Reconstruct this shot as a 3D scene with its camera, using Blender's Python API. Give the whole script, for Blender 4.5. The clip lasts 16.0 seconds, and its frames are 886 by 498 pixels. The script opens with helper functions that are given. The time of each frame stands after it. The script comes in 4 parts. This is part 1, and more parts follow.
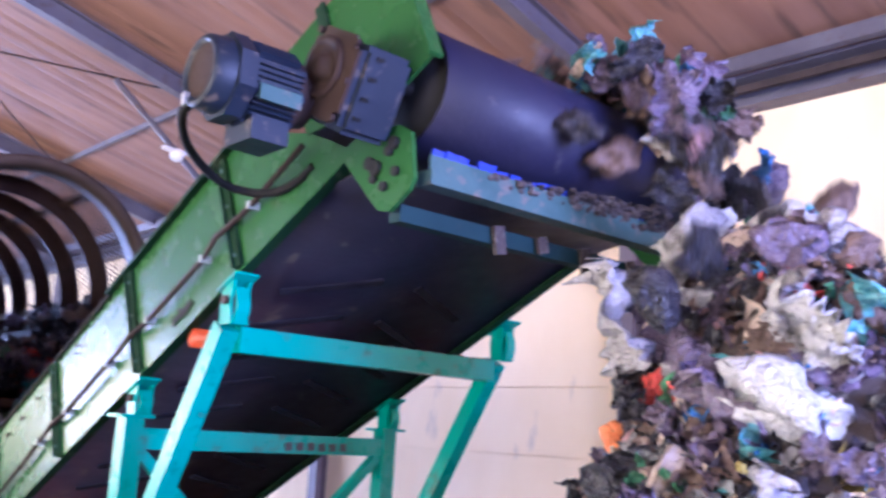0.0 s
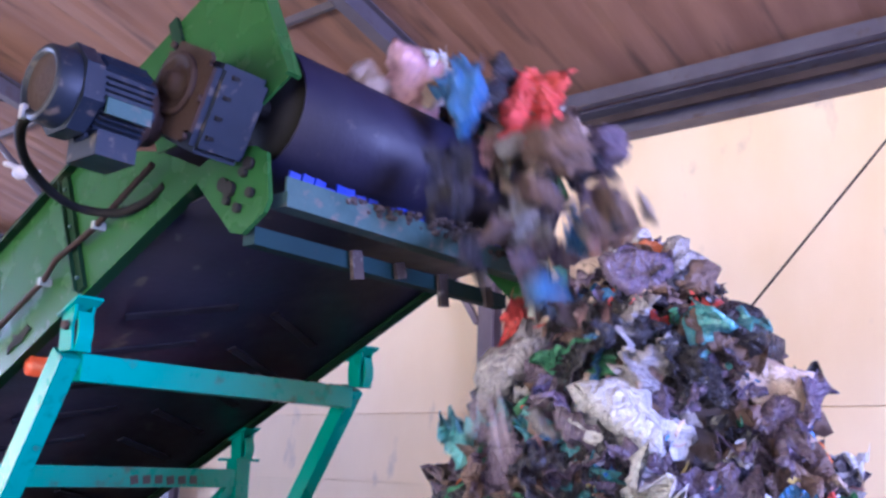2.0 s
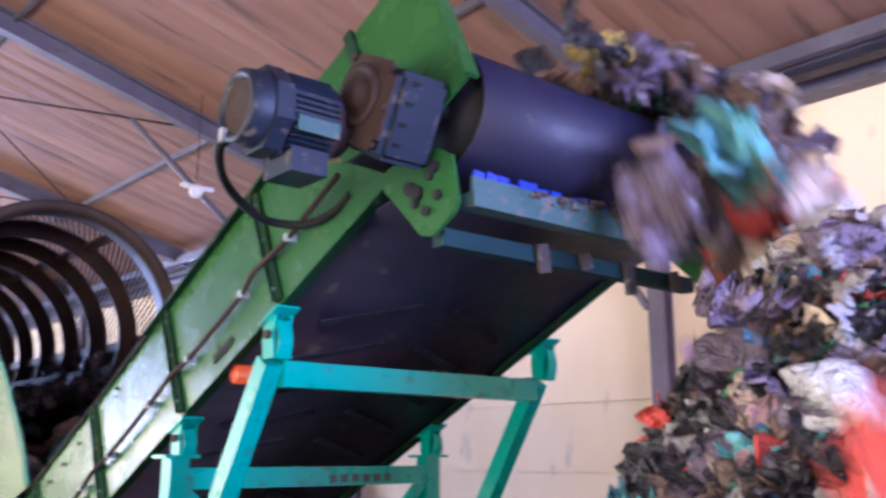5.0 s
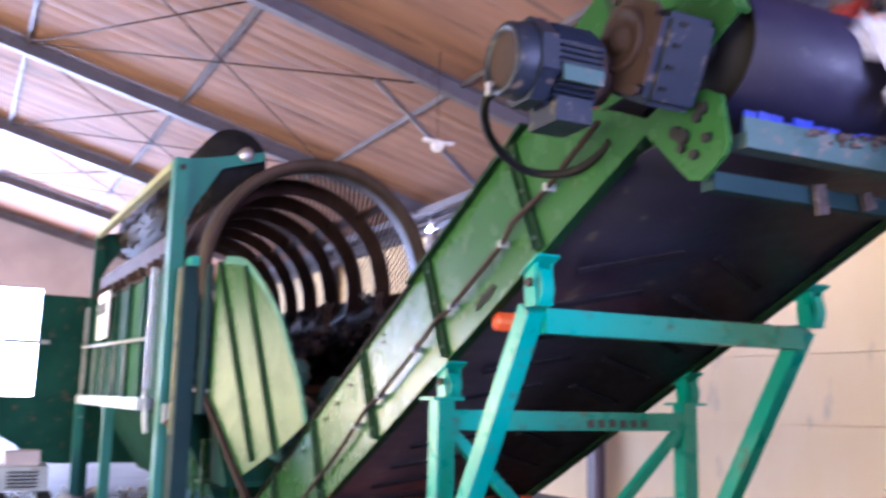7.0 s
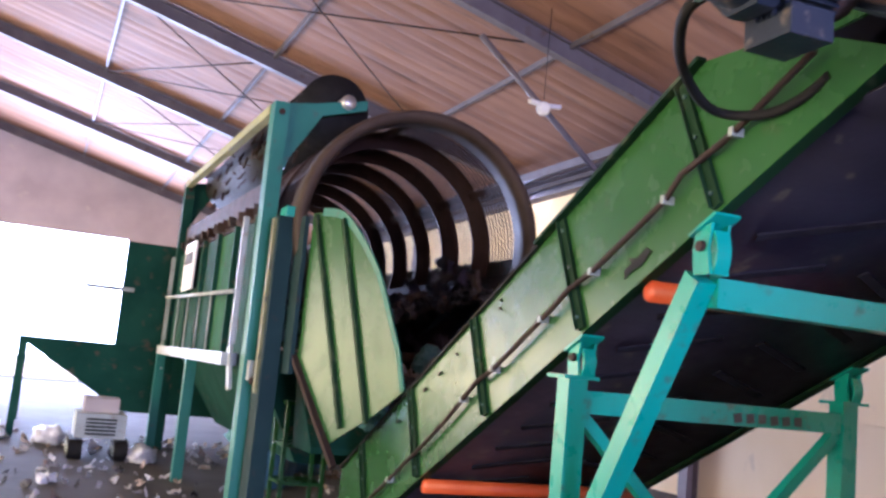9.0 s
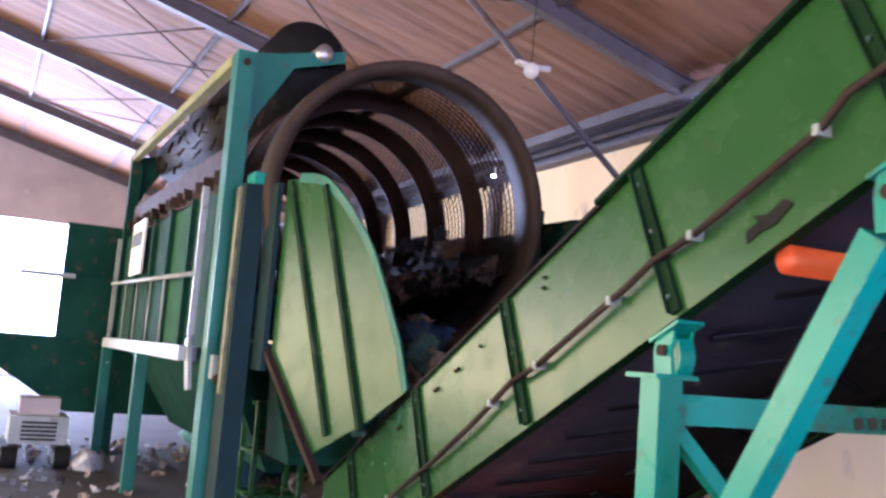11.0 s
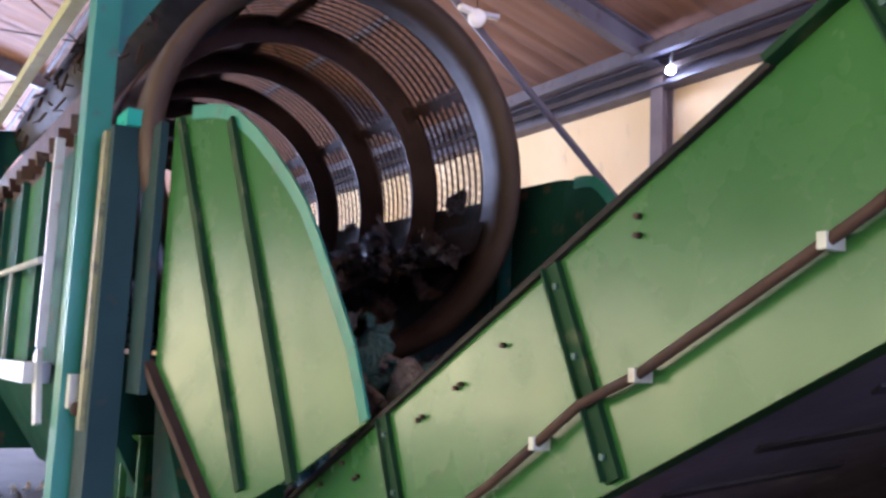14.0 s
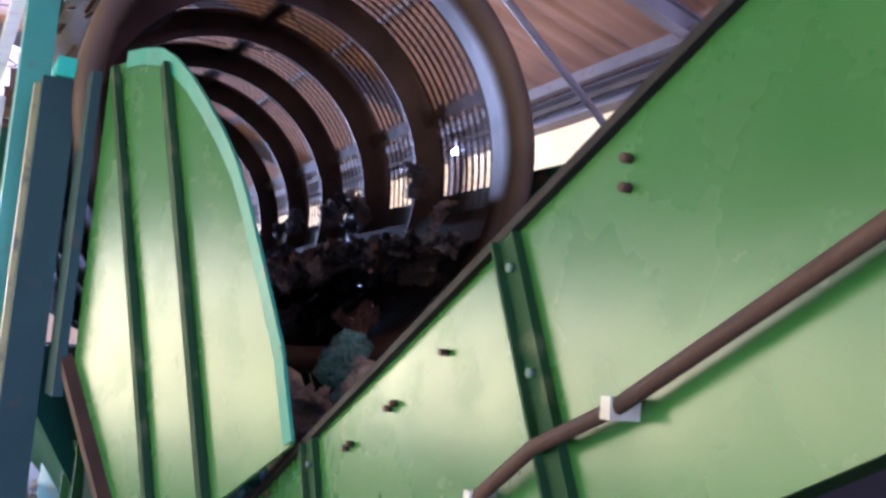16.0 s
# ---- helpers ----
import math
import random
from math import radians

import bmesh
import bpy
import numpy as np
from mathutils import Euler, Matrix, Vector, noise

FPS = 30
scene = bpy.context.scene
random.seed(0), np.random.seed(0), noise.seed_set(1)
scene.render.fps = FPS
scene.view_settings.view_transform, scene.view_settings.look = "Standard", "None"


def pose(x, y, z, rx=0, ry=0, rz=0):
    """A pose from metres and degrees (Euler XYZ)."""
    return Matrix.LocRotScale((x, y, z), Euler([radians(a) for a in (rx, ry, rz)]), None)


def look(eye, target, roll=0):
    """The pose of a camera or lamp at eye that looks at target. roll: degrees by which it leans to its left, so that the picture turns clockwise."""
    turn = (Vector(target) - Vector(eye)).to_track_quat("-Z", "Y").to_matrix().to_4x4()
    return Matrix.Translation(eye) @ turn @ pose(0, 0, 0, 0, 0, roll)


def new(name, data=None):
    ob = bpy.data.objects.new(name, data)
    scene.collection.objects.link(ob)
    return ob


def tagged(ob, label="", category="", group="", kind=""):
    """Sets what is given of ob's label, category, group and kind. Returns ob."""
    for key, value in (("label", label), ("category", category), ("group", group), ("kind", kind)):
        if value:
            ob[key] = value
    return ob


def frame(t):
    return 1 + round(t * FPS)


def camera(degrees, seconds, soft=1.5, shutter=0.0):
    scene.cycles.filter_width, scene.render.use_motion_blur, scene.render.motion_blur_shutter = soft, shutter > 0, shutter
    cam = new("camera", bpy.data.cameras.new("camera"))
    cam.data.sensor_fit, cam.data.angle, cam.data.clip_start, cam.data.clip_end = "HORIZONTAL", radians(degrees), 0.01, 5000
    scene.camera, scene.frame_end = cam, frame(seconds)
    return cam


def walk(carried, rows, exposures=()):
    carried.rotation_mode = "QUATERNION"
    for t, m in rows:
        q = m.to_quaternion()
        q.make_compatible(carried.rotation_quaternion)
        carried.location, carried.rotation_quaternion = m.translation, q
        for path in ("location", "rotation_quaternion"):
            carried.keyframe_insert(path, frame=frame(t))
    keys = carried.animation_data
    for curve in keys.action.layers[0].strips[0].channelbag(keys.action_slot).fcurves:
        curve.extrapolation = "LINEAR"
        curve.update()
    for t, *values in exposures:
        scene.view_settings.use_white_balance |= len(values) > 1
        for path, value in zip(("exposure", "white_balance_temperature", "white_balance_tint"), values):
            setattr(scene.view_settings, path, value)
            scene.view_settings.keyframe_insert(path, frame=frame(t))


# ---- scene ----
cam = camera(51.5, 16.0, soft=2.8, shutter=0.8)
PATH = [
    (0, (-0.010, 0.210, 1.566), (-0.021, 2.170, 1.963), 3.05),
    (0.5, (-0.006, 0.224, 1.566), (0.101, 2.180, 1.971), 2.94),
    (1, (0.002, 0.229, 1.564), (0.162, 2.175, 1.997), 2.60),
    (1.5, (0.007, 0.238, 1.571), (0.229, 2.177, 2.010), 2.03),
    (2, (0.015, 0.239, 1.569), (0.297, 2.164, 2.033), 1.77),
    (2.5, (0.014, 0.248, 1.568), (0.281, 2.177, 2.023), 1.29),
    (3, (0.014, 0.245, 1.569), (0.283, 2.176, 2.015), 0.88),
    (5.5, (-0.181, 0.254, 1.584), (-0.338, 2.199, 2.019), 0.58),
    (6, (-0.215, 0.190, 1.575), (-0.488, 2.132, 1.968), 1.35),
    (6.5, (-0.238, 0.166, 1.571), (-0.646, 2.088, 1.945), 0.92),
    (7, (-0.271, 0.195, 1.572), (-0.805, 2.095, 1.897), 1.27),
    (7.5, (-0.310, 0.248, 1.567), (-0.996, 2.103, 1.865), 1.41),
    (8, (-0.413, 0.417, 1.567), (-1.134, 2.261, 1.847), 1.61),
    (8.5, (-0.579, 0.571, 1.546), (-1.308, 2.414, 1.815), 4.61),
    (11, (-1.506, 1.782, 1.579), (-2.092, 3.679, 1.818), 4.46),
    (11.5, (-1.668, 2.035, 1.566), (-2.311, 3.905, 1.860), 3.80),
    (12, (-1.841, 2.395, 1.563), (-2.444, 4.272, 1.897), 4.10),
    (12.5, (-2.053, 2.627, 1.570), (-2.582, 4.539, 1.825), 2.85),
    (13, (-2.153, 2.966, 1.571), (-2.700, 4.870, 1.848), 3.06),
    (13.5, (-2.239, 3.325, 1.555), (-2.736, 5.239, 1.855), 4.54),
    (14, (-2.337, 3.607, 1.580), (-2.727, 5.551, 1.842), 2.38),
    (14.5, (-2.315, 3.873, 1.584), (-2.795, 5.797, 1.849), 4.63),
    (15, (-2.252, 4.122, 1.589), (-2.774, 6.038, 1.832), 6.34),
    (15.5, (-2.254, 4.324, 1.600), (-2.724, 6.246, 1.892), 5.13),
    (16, (-2.220, 4.494, 1.630), (-2.715, 6.415, 1.887), 4.23),
]
# stops, kelvin and tint of the camera's own metering
EXPOSURES = [(0.0, 1.9, 4500, 40), (1.0, 1.55, 4450, 40), (3.0, 1.45, 4500, 38), (6.5, 1.75, 4850, 34), (8.5, 1.45, 5050, 33), (11.0, 1.3, 5050, 34), (13.0, 1.3, 5100, 32), (16.0, 1.95, 4850, 33)]
walk(cam, [(t, look(eye, target, roll)) for t, eye, target, roll in PATH], EXPOSURES)

# ---- daylight: overcast sky, large openings in three sides of the hall ----
world = bpy.data.worlds.new("sky")
scene.world = world
world.use_nodes = True
_n = world.node_tree.nodes
_sky = _n.new("ShaderNodeTexSky")
_sky.sky_type, _sky.sun_disc = "NISHITA", False
_sky.sun_elevation, _sky.sun_rotation = radians(53), radians(-85)
world.node_tree.links.new(_sky.outputs[0], _n["Background"].inputs[0])
_n["Background"].inputs[1].default_value = 0.15
# the hall's own axes: w across (to the back wall), s along the conveyor and drum, z up
TURN = 43.31
ROT = pose(0, 0, 0, 0, 0, TURN)


def daylight(name, w, s, z, size_a, size_b, rx, rz, power, color):
    lamp = new(name, bpy.data.lights.new(name, "AREA"))
    lamp.data.shape, lamp.data.size, lamp.data.size_y = "RECTANGLE", size_a, size_b
    lamp.data.energy, lamp.data.color = power, color
    lamp.matrix_world = ROT @ pose(w, s, z, rx, 0, rz)
    return lamp


# the sun falls on the yard and on the floor along the hall's open side
sun = new("sun", bpy.data.lights.new("sun", "SUN"))
sun.data.energy, sun.data.angle, sun.data.color = 5.0, radians(0.6), (1, 0.94, 0.84)
sun.matrix_world = (ROT.to_3x3() @ Vector((1.0, -0.8, -1.75))).to_track_quat("-Z", "Y").to_matrix().to_4x4()
daylight("daylight_open_side", -6.7, 14.5, 1.75, 38.0, 2.9, 90, -90, 1350, (1.0, 0.75, 0.25))
daylight("daylight_far_door", -0.6, 34.9, 2.9, 8.4, 5.2, 100, 180, 2200, (0.86, 0.93, 1.0))
daylight("daylight_near_door", 2.6, -11.6, 2.2, 7.6, 4.0, 90, 0, 1200, (0.85, 0.82, 0.98))


# ---- materials ----
def mat(name, a, b, rough=0.6, metal=0.0, size=1.0, bump=0.2, stain=None, amount=0.3, stain_size=1.0, stretch=(1, 1, 1), island=0.0, random=0.0, spec=0.5, crease=0.0):
    m = bpy.data.materials.new(name)
    m.use_nodes = True
    nt = m.node_tree
    N, L = nt.nodes, nt.links
    bsdf = N["Principled BSDF"]
    bsdf.inputs["Roughness"].default_value, bsdf.inputs["Metallic"].default_value = rough, metal
    bsdf.inputs["Specular IOR Level"].default_value = spec
    tc, mp = N.new("ShaderNodeTexCoord"), N.new("ShaderNodeMapping")
    mp.inputs["Scale"].default_value = stretch
    L.new(tc.outputs["Object"], mp.inputs[0])

    def noise_at(scale, detail=6):
        n = N.new("ShaderNodeTexNoise")
        n.inputs["Scale"].default_value, n.inputs["Detail"].default_value = scale, detail
        L.new(mp.outputs[0], n.inputs["Vector"])
        return n.outputs["Fac"]

    def mixed(fac, c1, c2):
        x = N.new("ShaderNodeMix")
        x.data_type = "RGBA"
        for k, c in ((6, c1), (7, c2)):
            if isinstance(c, tuple):
                x.inputs[k].default_value = (*c, 1)
            else:
                L.new(c, x.inputs[k])
        L.new(fac, x.inputs[0])
        return x.outputs[2]

    def ramp(fac, lo, hi):
        r = N.new("ShaderNodeMapRange")
        r.inputs[1].default_value, r.inputs[2].default_value = lo, hi
        L.new(fac, r.inputs[0])
        return r.outputs[0]

    color = mixed(ramp(noise_at(1.7 / size), 0.35, 0.65), a, b)
    if stain:
        fine = ramp(noise_at(2.6 / stain_size, 9), 0.72 - amount * 0.5, 0.80 - amount * 0.25)
        color = mixed(fine, color, stain)
    if island or random:
        src = N.new("ShaderNodeNewGeometry").outputs["Random Per Island"] if island else N.new("ShaderNodeObjectInfo").outputs["Random"]
        k = island or random
        h = N.new("ShaderNodeHueSaturation")
        L.new(ramp(src, 0, 1), h.inputs["Value"])
        r = h.inputs["Value"].links[0].from_node
        r.inputs[3].default_value, r.inputs[4].default_value = 1 - k, 1 + k
        L.new(color, h.inputs["Color"])
        color = h.outputs[0]
    L.new(color, bsdf.inputs["Base Color"])
    rr = N.new("ShaderNodeMapRange")
    rr.inputs[3].default_value, rr.inputs[4].default_value = max(0.05, rough - 0.13), min(1, rough + 0.13)
    L.new(noise_at(6 / size), rr.inputs[0])
    L.new(rr.outputs[0], bsdf.inputs["Roughness"])
    if bump:
        bp = N.new("ShaderNodeBump")
        bp.inputs["Strength"].default_value, bp.inputs["Distance"].default_value = bump, 0.01
        L.new(noise_at(22 / size, 8), bp.inputs["Height"])
        L.new(bp.outputs[0], bsdf.inputs["Normal"])
        if crease:
            fold = N.new("ShaderNodeTexNoise")
            fold.inputs["Scale"].default_value, fold.inputs["Detail"].default_value, fold.inputs["Distortion"].default_value = crease, 3, 2.5
            L.new(mp.outputs[0], fold.inputs["Vector"])
            b2 = N.new("ShaderNodeBump")
            b2.inputs["Strength"].default_value, b2.inputs["Distance"].default_value = 0.7, 0.12
            L.new(fold.outputs["Fac"], b2.inputs["Height"])
            L.new(b2.outputs[0], bp.inputs["Normal"])
    return m


def glow(name, color, strength):
    m = bpy.data.materials.new(name)
    m.use_nodes = True
    b = m.node_tree.nodes["Principled BSDF"]
    b.inputs["Emission Color"].default_value, b.inputs["Emission Strength"].default_value = (*color, 1), strength
    return m


GREEN = mat("green_enamel", (0.018, 0.074, 0.017), (0.026, 0.094, 0.022), 0.26, 0, 1.2, 0.08, (0.04, 0.085, 0.03), 0.14, 0.5, spec=0.26)
# dark green of ribs and flanges, deepened further by shade put into the colour
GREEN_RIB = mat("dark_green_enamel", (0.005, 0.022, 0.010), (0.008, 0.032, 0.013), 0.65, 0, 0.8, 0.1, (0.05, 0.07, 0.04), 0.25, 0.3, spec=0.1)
# the housing's deep green; also the painted-in shade of far-side parts
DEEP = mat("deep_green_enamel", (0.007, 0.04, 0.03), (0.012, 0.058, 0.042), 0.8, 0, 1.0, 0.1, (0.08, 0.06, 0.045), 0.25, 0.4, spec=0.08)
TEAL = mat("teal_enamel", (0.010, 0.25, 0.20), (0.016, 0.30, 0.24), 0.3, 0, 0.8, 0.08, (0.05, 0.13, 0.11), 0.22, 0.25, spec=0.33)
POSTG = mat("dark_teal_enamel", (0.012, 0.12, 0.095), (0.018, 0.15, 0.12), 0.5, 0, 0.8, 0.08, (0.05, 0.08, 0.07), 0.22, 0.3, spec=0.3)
PANEL = mat("scuffed_green_panel", (0.022, 0.085, 0.04), (0.032, 0.11, 0.05), 0.85, 0, 0.8, 0.1, (0.05, 0.06, 0.04), 0.3, 0.3, spec=0.06)
# green enamel with shade mixed into the base colour, for parts turned from the light
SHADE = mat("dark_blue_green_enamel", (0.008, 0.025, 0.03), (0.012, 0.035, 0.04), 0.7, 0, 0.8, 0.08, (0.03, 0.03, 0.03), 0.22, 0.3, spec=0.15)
DUSTY = mat("dusty_teal_enamel", (0.022, 0.062, 0.062), (0.042, 0.09, 0.088), 0.7, 0, 0.3, 0.3, (0.12, 0.10, 0.09), 0.35, 0.15)
OCHRE = mat("scuffed_ochre_enamel", (0.11, 0.12, 0.045), (0.16, 0.16, 0.06), 0.6, 0, 0.3, 0.1, (0.04, 0.05, 0.03), 0.4, 0.15)
YELLOW = mat("yellow_green_enamel", (0.24, 0.25, 0.07), (0.30, 0.31, 0.10), 0.5, 0, 0.7, 0.1, (0.2, 0.14, 0.06), 0.25, 0.3)
BELT = mat("black_rubber_belt", (0.010, 0.010, 0.030), (0.016, 0.015, 0.040), 0.5, 0, 0.8, 0.25, (0.07, 0.065, 0.07), 0.16, 0.4, spec=0.3)
CLEAT = mat("worn_rubber_cleat", (0.014, 0.013, 0.020), (0.022, 0.021, 0.028), 0.9, 0, 0.3, 0.2, spec=0.06)
RUBBER = mat("black_rubber", (0.006, 0.006, 0.007), (0.013, 0.012, 0.012), 0.75, 0, 0.3, 0.15, spec=0.2)
MOTOR = mat("blue_grey_motor_paint", (0.006, 0.010, 0.022), (0.011, 0.017, 0.032), 0.5, 0.1, 0.5, 0.1, (0.10, 0.08, 0.07), 0.25, 0.15, spec=0.35)
RUSTY = mat("rusty_brown_steel", (0.024, 0.014, 0.012), (0.042, 0.024, 0.018), 0.75, 0.2, 0.5, 0.4, (0.03, 0.02, 0.02), 0.3, 0.2, spec=0.3)
SCREEN = mat("dirty_brown_screen_steel", (0.028, 0.016, 0.015), (0.05, 0.028, 0.025), 0.7, 0.2, 0.6, 0.3, (0.02, 0.015, 0.015), 0.3, 0.3, spec=0.2)
RING = mat("worn_steel_ring", (0.032, 0.022, 0.017), (0.055, 0.038, 0.03), 0.65, 0.0, 0.6, 0.15, (0.05, 0.035, 0.03), 0.25, 0.3, spec=0.25)
STEEL = mat("galvanised_steel", (0.45, 0.46, 0.47), (0.6, 0.6, 0.6), 0.4, 0.8, 0.3, 0.05)
GREYP = mat("pale_grey_paint", (0.24, 0.27, 0.26), (0.32, 0.35, 0.34), 0.5, 0, 0.5, 0.05, (0.2, 0.17, 0.14), 0.25, 0.3)
WHITE = mat("white_sheet", (0.75, 0.76, 0.74), (0.82, 0.82, 0.8), 0.5, 0, 0.5, 0.05)
ORANGE = mat("orange_roller", (0.52, 0.075, 0.018), (0.6, 0.11, 0.025), 0.45, 0, 0.5, 0.05)
BARREL = mat("dull_blue_plastic", (0.03, 0.10, 0.20), (0.05, 0.15, 0.26), 0.5, 0, 0.3, 0.1, (0.1, 0.1, 0.1), 0.3, 0.2)
BLUE = mat("blue_plastic", (0.008, 0.02, 0.26), (0.012, 0.035, 0.34), 0.4, 0, 0.3, 0.1)
SIDING = mat("cream_concrete_panel", (0.82, 0.61, 0.31), (0.88, 0.69, 0.40), 0.85, 0, 2.0, 0.2, (0.5, 0.40, 0.27), 0.2, 1.2, (1, 1, 0.5), random=0.05)
PLASTER = mat("pale_plaster_wall", (0.34, 0.30, 0.31), (0.42, 0.37, 0.38), 0.85, 0, 2.0, 0.2, (0.45, 0.4, 0.36), 0.2, 1.5)
ROOF = mat("brown_fibre_roof_sheet", (0.17, 0.083, 0.05), (0.235, 0.125, 0.077), 0.8, 0, 1.5, 0.3, (0.10, 0.055, 0.038), 0.30, 1.2, (0.22, 2.2, 1))
BEAM = mat("grey_purple_beam_paint", (0.08, 0.07, 0.085), (0.11, 0.10, 0.115), 0.6, 0.1, 0.8, 0.1, (0.07, 0.045, 0.035), 0.25, 0.5)
COLUMN = mat("dark_brown_column_paint", (0.12, 0.085, 0.075), (0.17, 0.125, 0.11), 0.6, 0.1, 0.8, 0.1)
FLOOR = mat("dirty_concrete_floor", (0.04, 0.034, 0.034), (0.07, 0.06, 0.057), 0.85, 0, 2.5, 0.5, (0.07, 0.06, 0.055), 0.35, 1.5)
EARTH = mat("pale_yard_ground", (0.60, 0.50, 0.33), (0.68, 0.57, 0.39), 0.95, 0, 3.0, 0.5)
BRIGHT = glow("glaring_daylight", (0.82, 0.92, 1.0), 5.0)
BULB = glow("lit_lamp_glass", (0.80, 0.88, 1.0), 40)
GLASSY = mat("white_lamp_glass", (0.8, 0.78, 0.7), (0.85, 0.83, 0.76), 0.2, 0, 0.3, 0)
LETTER = mat("dark_grey_lettering", (0.04, 0.045, 0.05), (0.06, 0.06, 0.065), 0.6, 0, 0.3, 0)
# refuse blackened to paint in the shade inside the drum
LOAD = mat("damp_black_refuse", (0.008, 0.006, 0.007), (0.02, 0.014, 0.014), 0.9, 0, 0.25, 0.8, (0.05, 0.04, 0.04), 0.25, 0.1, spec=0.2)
SOIL = mat("dark_mixed_refuse", (0.03, 0.022, 0.022), (0.065, 0.048, 0.045), 0.9, 0, 0.25, 0.8, (0.16, 0.14, 0.13), 0.3, 0.1)


# ---- mesh helpers, all in (w, s, z) ----
def quad_box(bm, corners):
    v = [bm.verts.new(c) for c in corners]
    for f in ((0, 3, 2, 1), (4, 5, 6, 7), (0, 1, 5, 4), (1, 2, 6, 5), (2, 3, 7, 6), (3, 0, 4, 7)):
        bm.faces.new([v[i] for i in f])


def box(bm, w0, w1, s0, s1, z0, z1):
    quad_box(bm, [(w0, s0, z0), (w1, s0, z0), (w1, s1, z0), (w0, s1, z0), (w0, s0, z1), (w1, s0, z1), (w1, s1, z1), (w0, s1, z1)])


def bar(bm, p, q, a, b, up=(0, 0, 1)):
    """A bar from p to q, a wide and b deep towards up."""
    p, q = Vector(p), Vector(q)
    d = (q - p).normalized()
    x = d.cross(Vector(up))
    x = (x if x.length > 1e-4 else d.cross(Vector((0, 1, 0)))).normalized() * a / 2
    y = x.cross(d).normalized() * b / 2
    quad_box(bm, [p - x - y, p + x - y, q + x - y, q - x - y, p - x + y, p + x + y, q + x + y, q - x + y])


def ibeam(bm, p, q, wide, deep, up=(0, 0, 1), t=0.02):
    d = (Vector(q) - Vector(p)).normalized()
    u = (Vector(up) - d * d.dot(Vector(up))).normalized() * (deep / 2 - t / 2)
    for k in (-1, 1):
        bar(bm, Vector(p) + u * k, Vector(q) + u * k, wide, t, up)
    bar(bm, p, q, t, deep - 2 * t, up)


def tube(bm, pts, r, n=8, caps=True):
    pts = [Vector(p) for p in pts]
    rings = []
    for i, p in enumerate(pts):
        d = (pts[min(i + 1, len(pts) - 1)] - pts[max(i - 1, 0)]).normalized()
        x = d.cross(Vector((0, 0, 1)) if abs(d.z) < 0.95 else Vector((1, 0, 0))).normalized()
        y = x.cross(d)
        rings.append([bm.verts.new(p + (x * math.cos(k * math.tau / n) + y * math.sin(k * math.tau / n)) * r) for k in range(n)])
    for a, b in zip(rings, rings[1:]):
        for k in range(n):
            f = bm.faces.new((a[k], a[(k + 1) % n], b[(k + 1) % n], b[k]))
            f.smooth = True
    if caps:
        bm.faces.new(rings[0])
        bm.faces.new(rings[-1][::-1])


def plate(bm, outline, w0, w1):
    """A flat plate: outline of (s, z), from w0 to w1; w0 may be a function of s."""
    at = w0 if callable(w0) else (lambda s: w0)
    th = w1
    a = [bm.verts.new((at(s), s, z)) for s, z in outline]
    b = [bm.verts.new((at(s) + th, s, z)) for s, z in outline]
    bm.faces.new(a)
    bm.faces.new(b[::-1])
    n = len(a)
    for i in range(n):
        bm.faces.new((a[i], b[i], b[(i + 1) % n], a[(i + 1) % n]))


def lathe(bm, axis, profile, n=48, closed=False):
    """Profile of (s, radius) turned about the axis (w, z) that runs along s."""
    rings = [[bm.verts.new((axis[0] + r * math.cos(k * math.tau / n), s, axis[1] + r * math.sin(k * math.tau / n))) for k in range(n)] for s, r in profile]
    pairs = list(zip(rings, rings[1:])) + ([(rings[-1], rings[0])] if closed else [])
    for a, b in pairs:
        for k in range(n):
            bm.faces.new((a[k], a[(k + 1) % n], b[(k + 1) % n], b[k])).smooth = True


def cross_lathe(bm, axis, profile, n=40):
    """Profile of (w, radius) turned about the axis (s, z) that runs along w."""
    rings = [[bm.verts.new((w, axis[0] + r * math.cos(k * math.tau / n), axis[1] + r * math.sin(k * math.tau / n))) for k in range(n)] for w, r in profile]
    for a, b in zip(rings, rings[1:]):
        for k in range(n):
            bm.faces.new((a[k], a[(k + 1) % n], b[(k + 1) % n], b[k])).smooth = True


ORIGIN = {}


def finish(name, bm, material, origin, bevel=0.0):
    if bevel:
        bmesh.ops.bevel(bm, geom=[e for e in bm.edges if e.is_manifold and e.calc_face_angle(0) > 0.6], offset=bevel, segments=2, affect="EDGES", clamp_overlap=True)
    bmesh.ops.recalc_face_normals(bm, faces=bm.faces)
    me = bpy.data.meshes.new(name)
    bm.to_mesh(me)
    bm.free()
    me.transform(Matrix.Translation(-Vector(origin)))
    me.materials.append(material)
    return me


def thing(name, at, label, category, group="", kind="", yaw=0.0):
    ob = new(name)
    ob.empty_display_size = 0.2
    ob.matrix_world = ROT @ Matrix.Translation(at) @ pose(0, 0, 0, 0, 0, yaw)
    ORIGIN[ob] = Vector(at)
    return tagged(ob, label, category, group, kind)


def part(name, bm, material, parent, label="", bevel=0.0, kind=""):
    ob = new(name, finish(name, bm, material, ORIGIN[parent], bevel))
    ob.parent = parent
    ORIGIN[ob] = ORIGIN[parent]
    return tagged(ob, label, kind=kind)


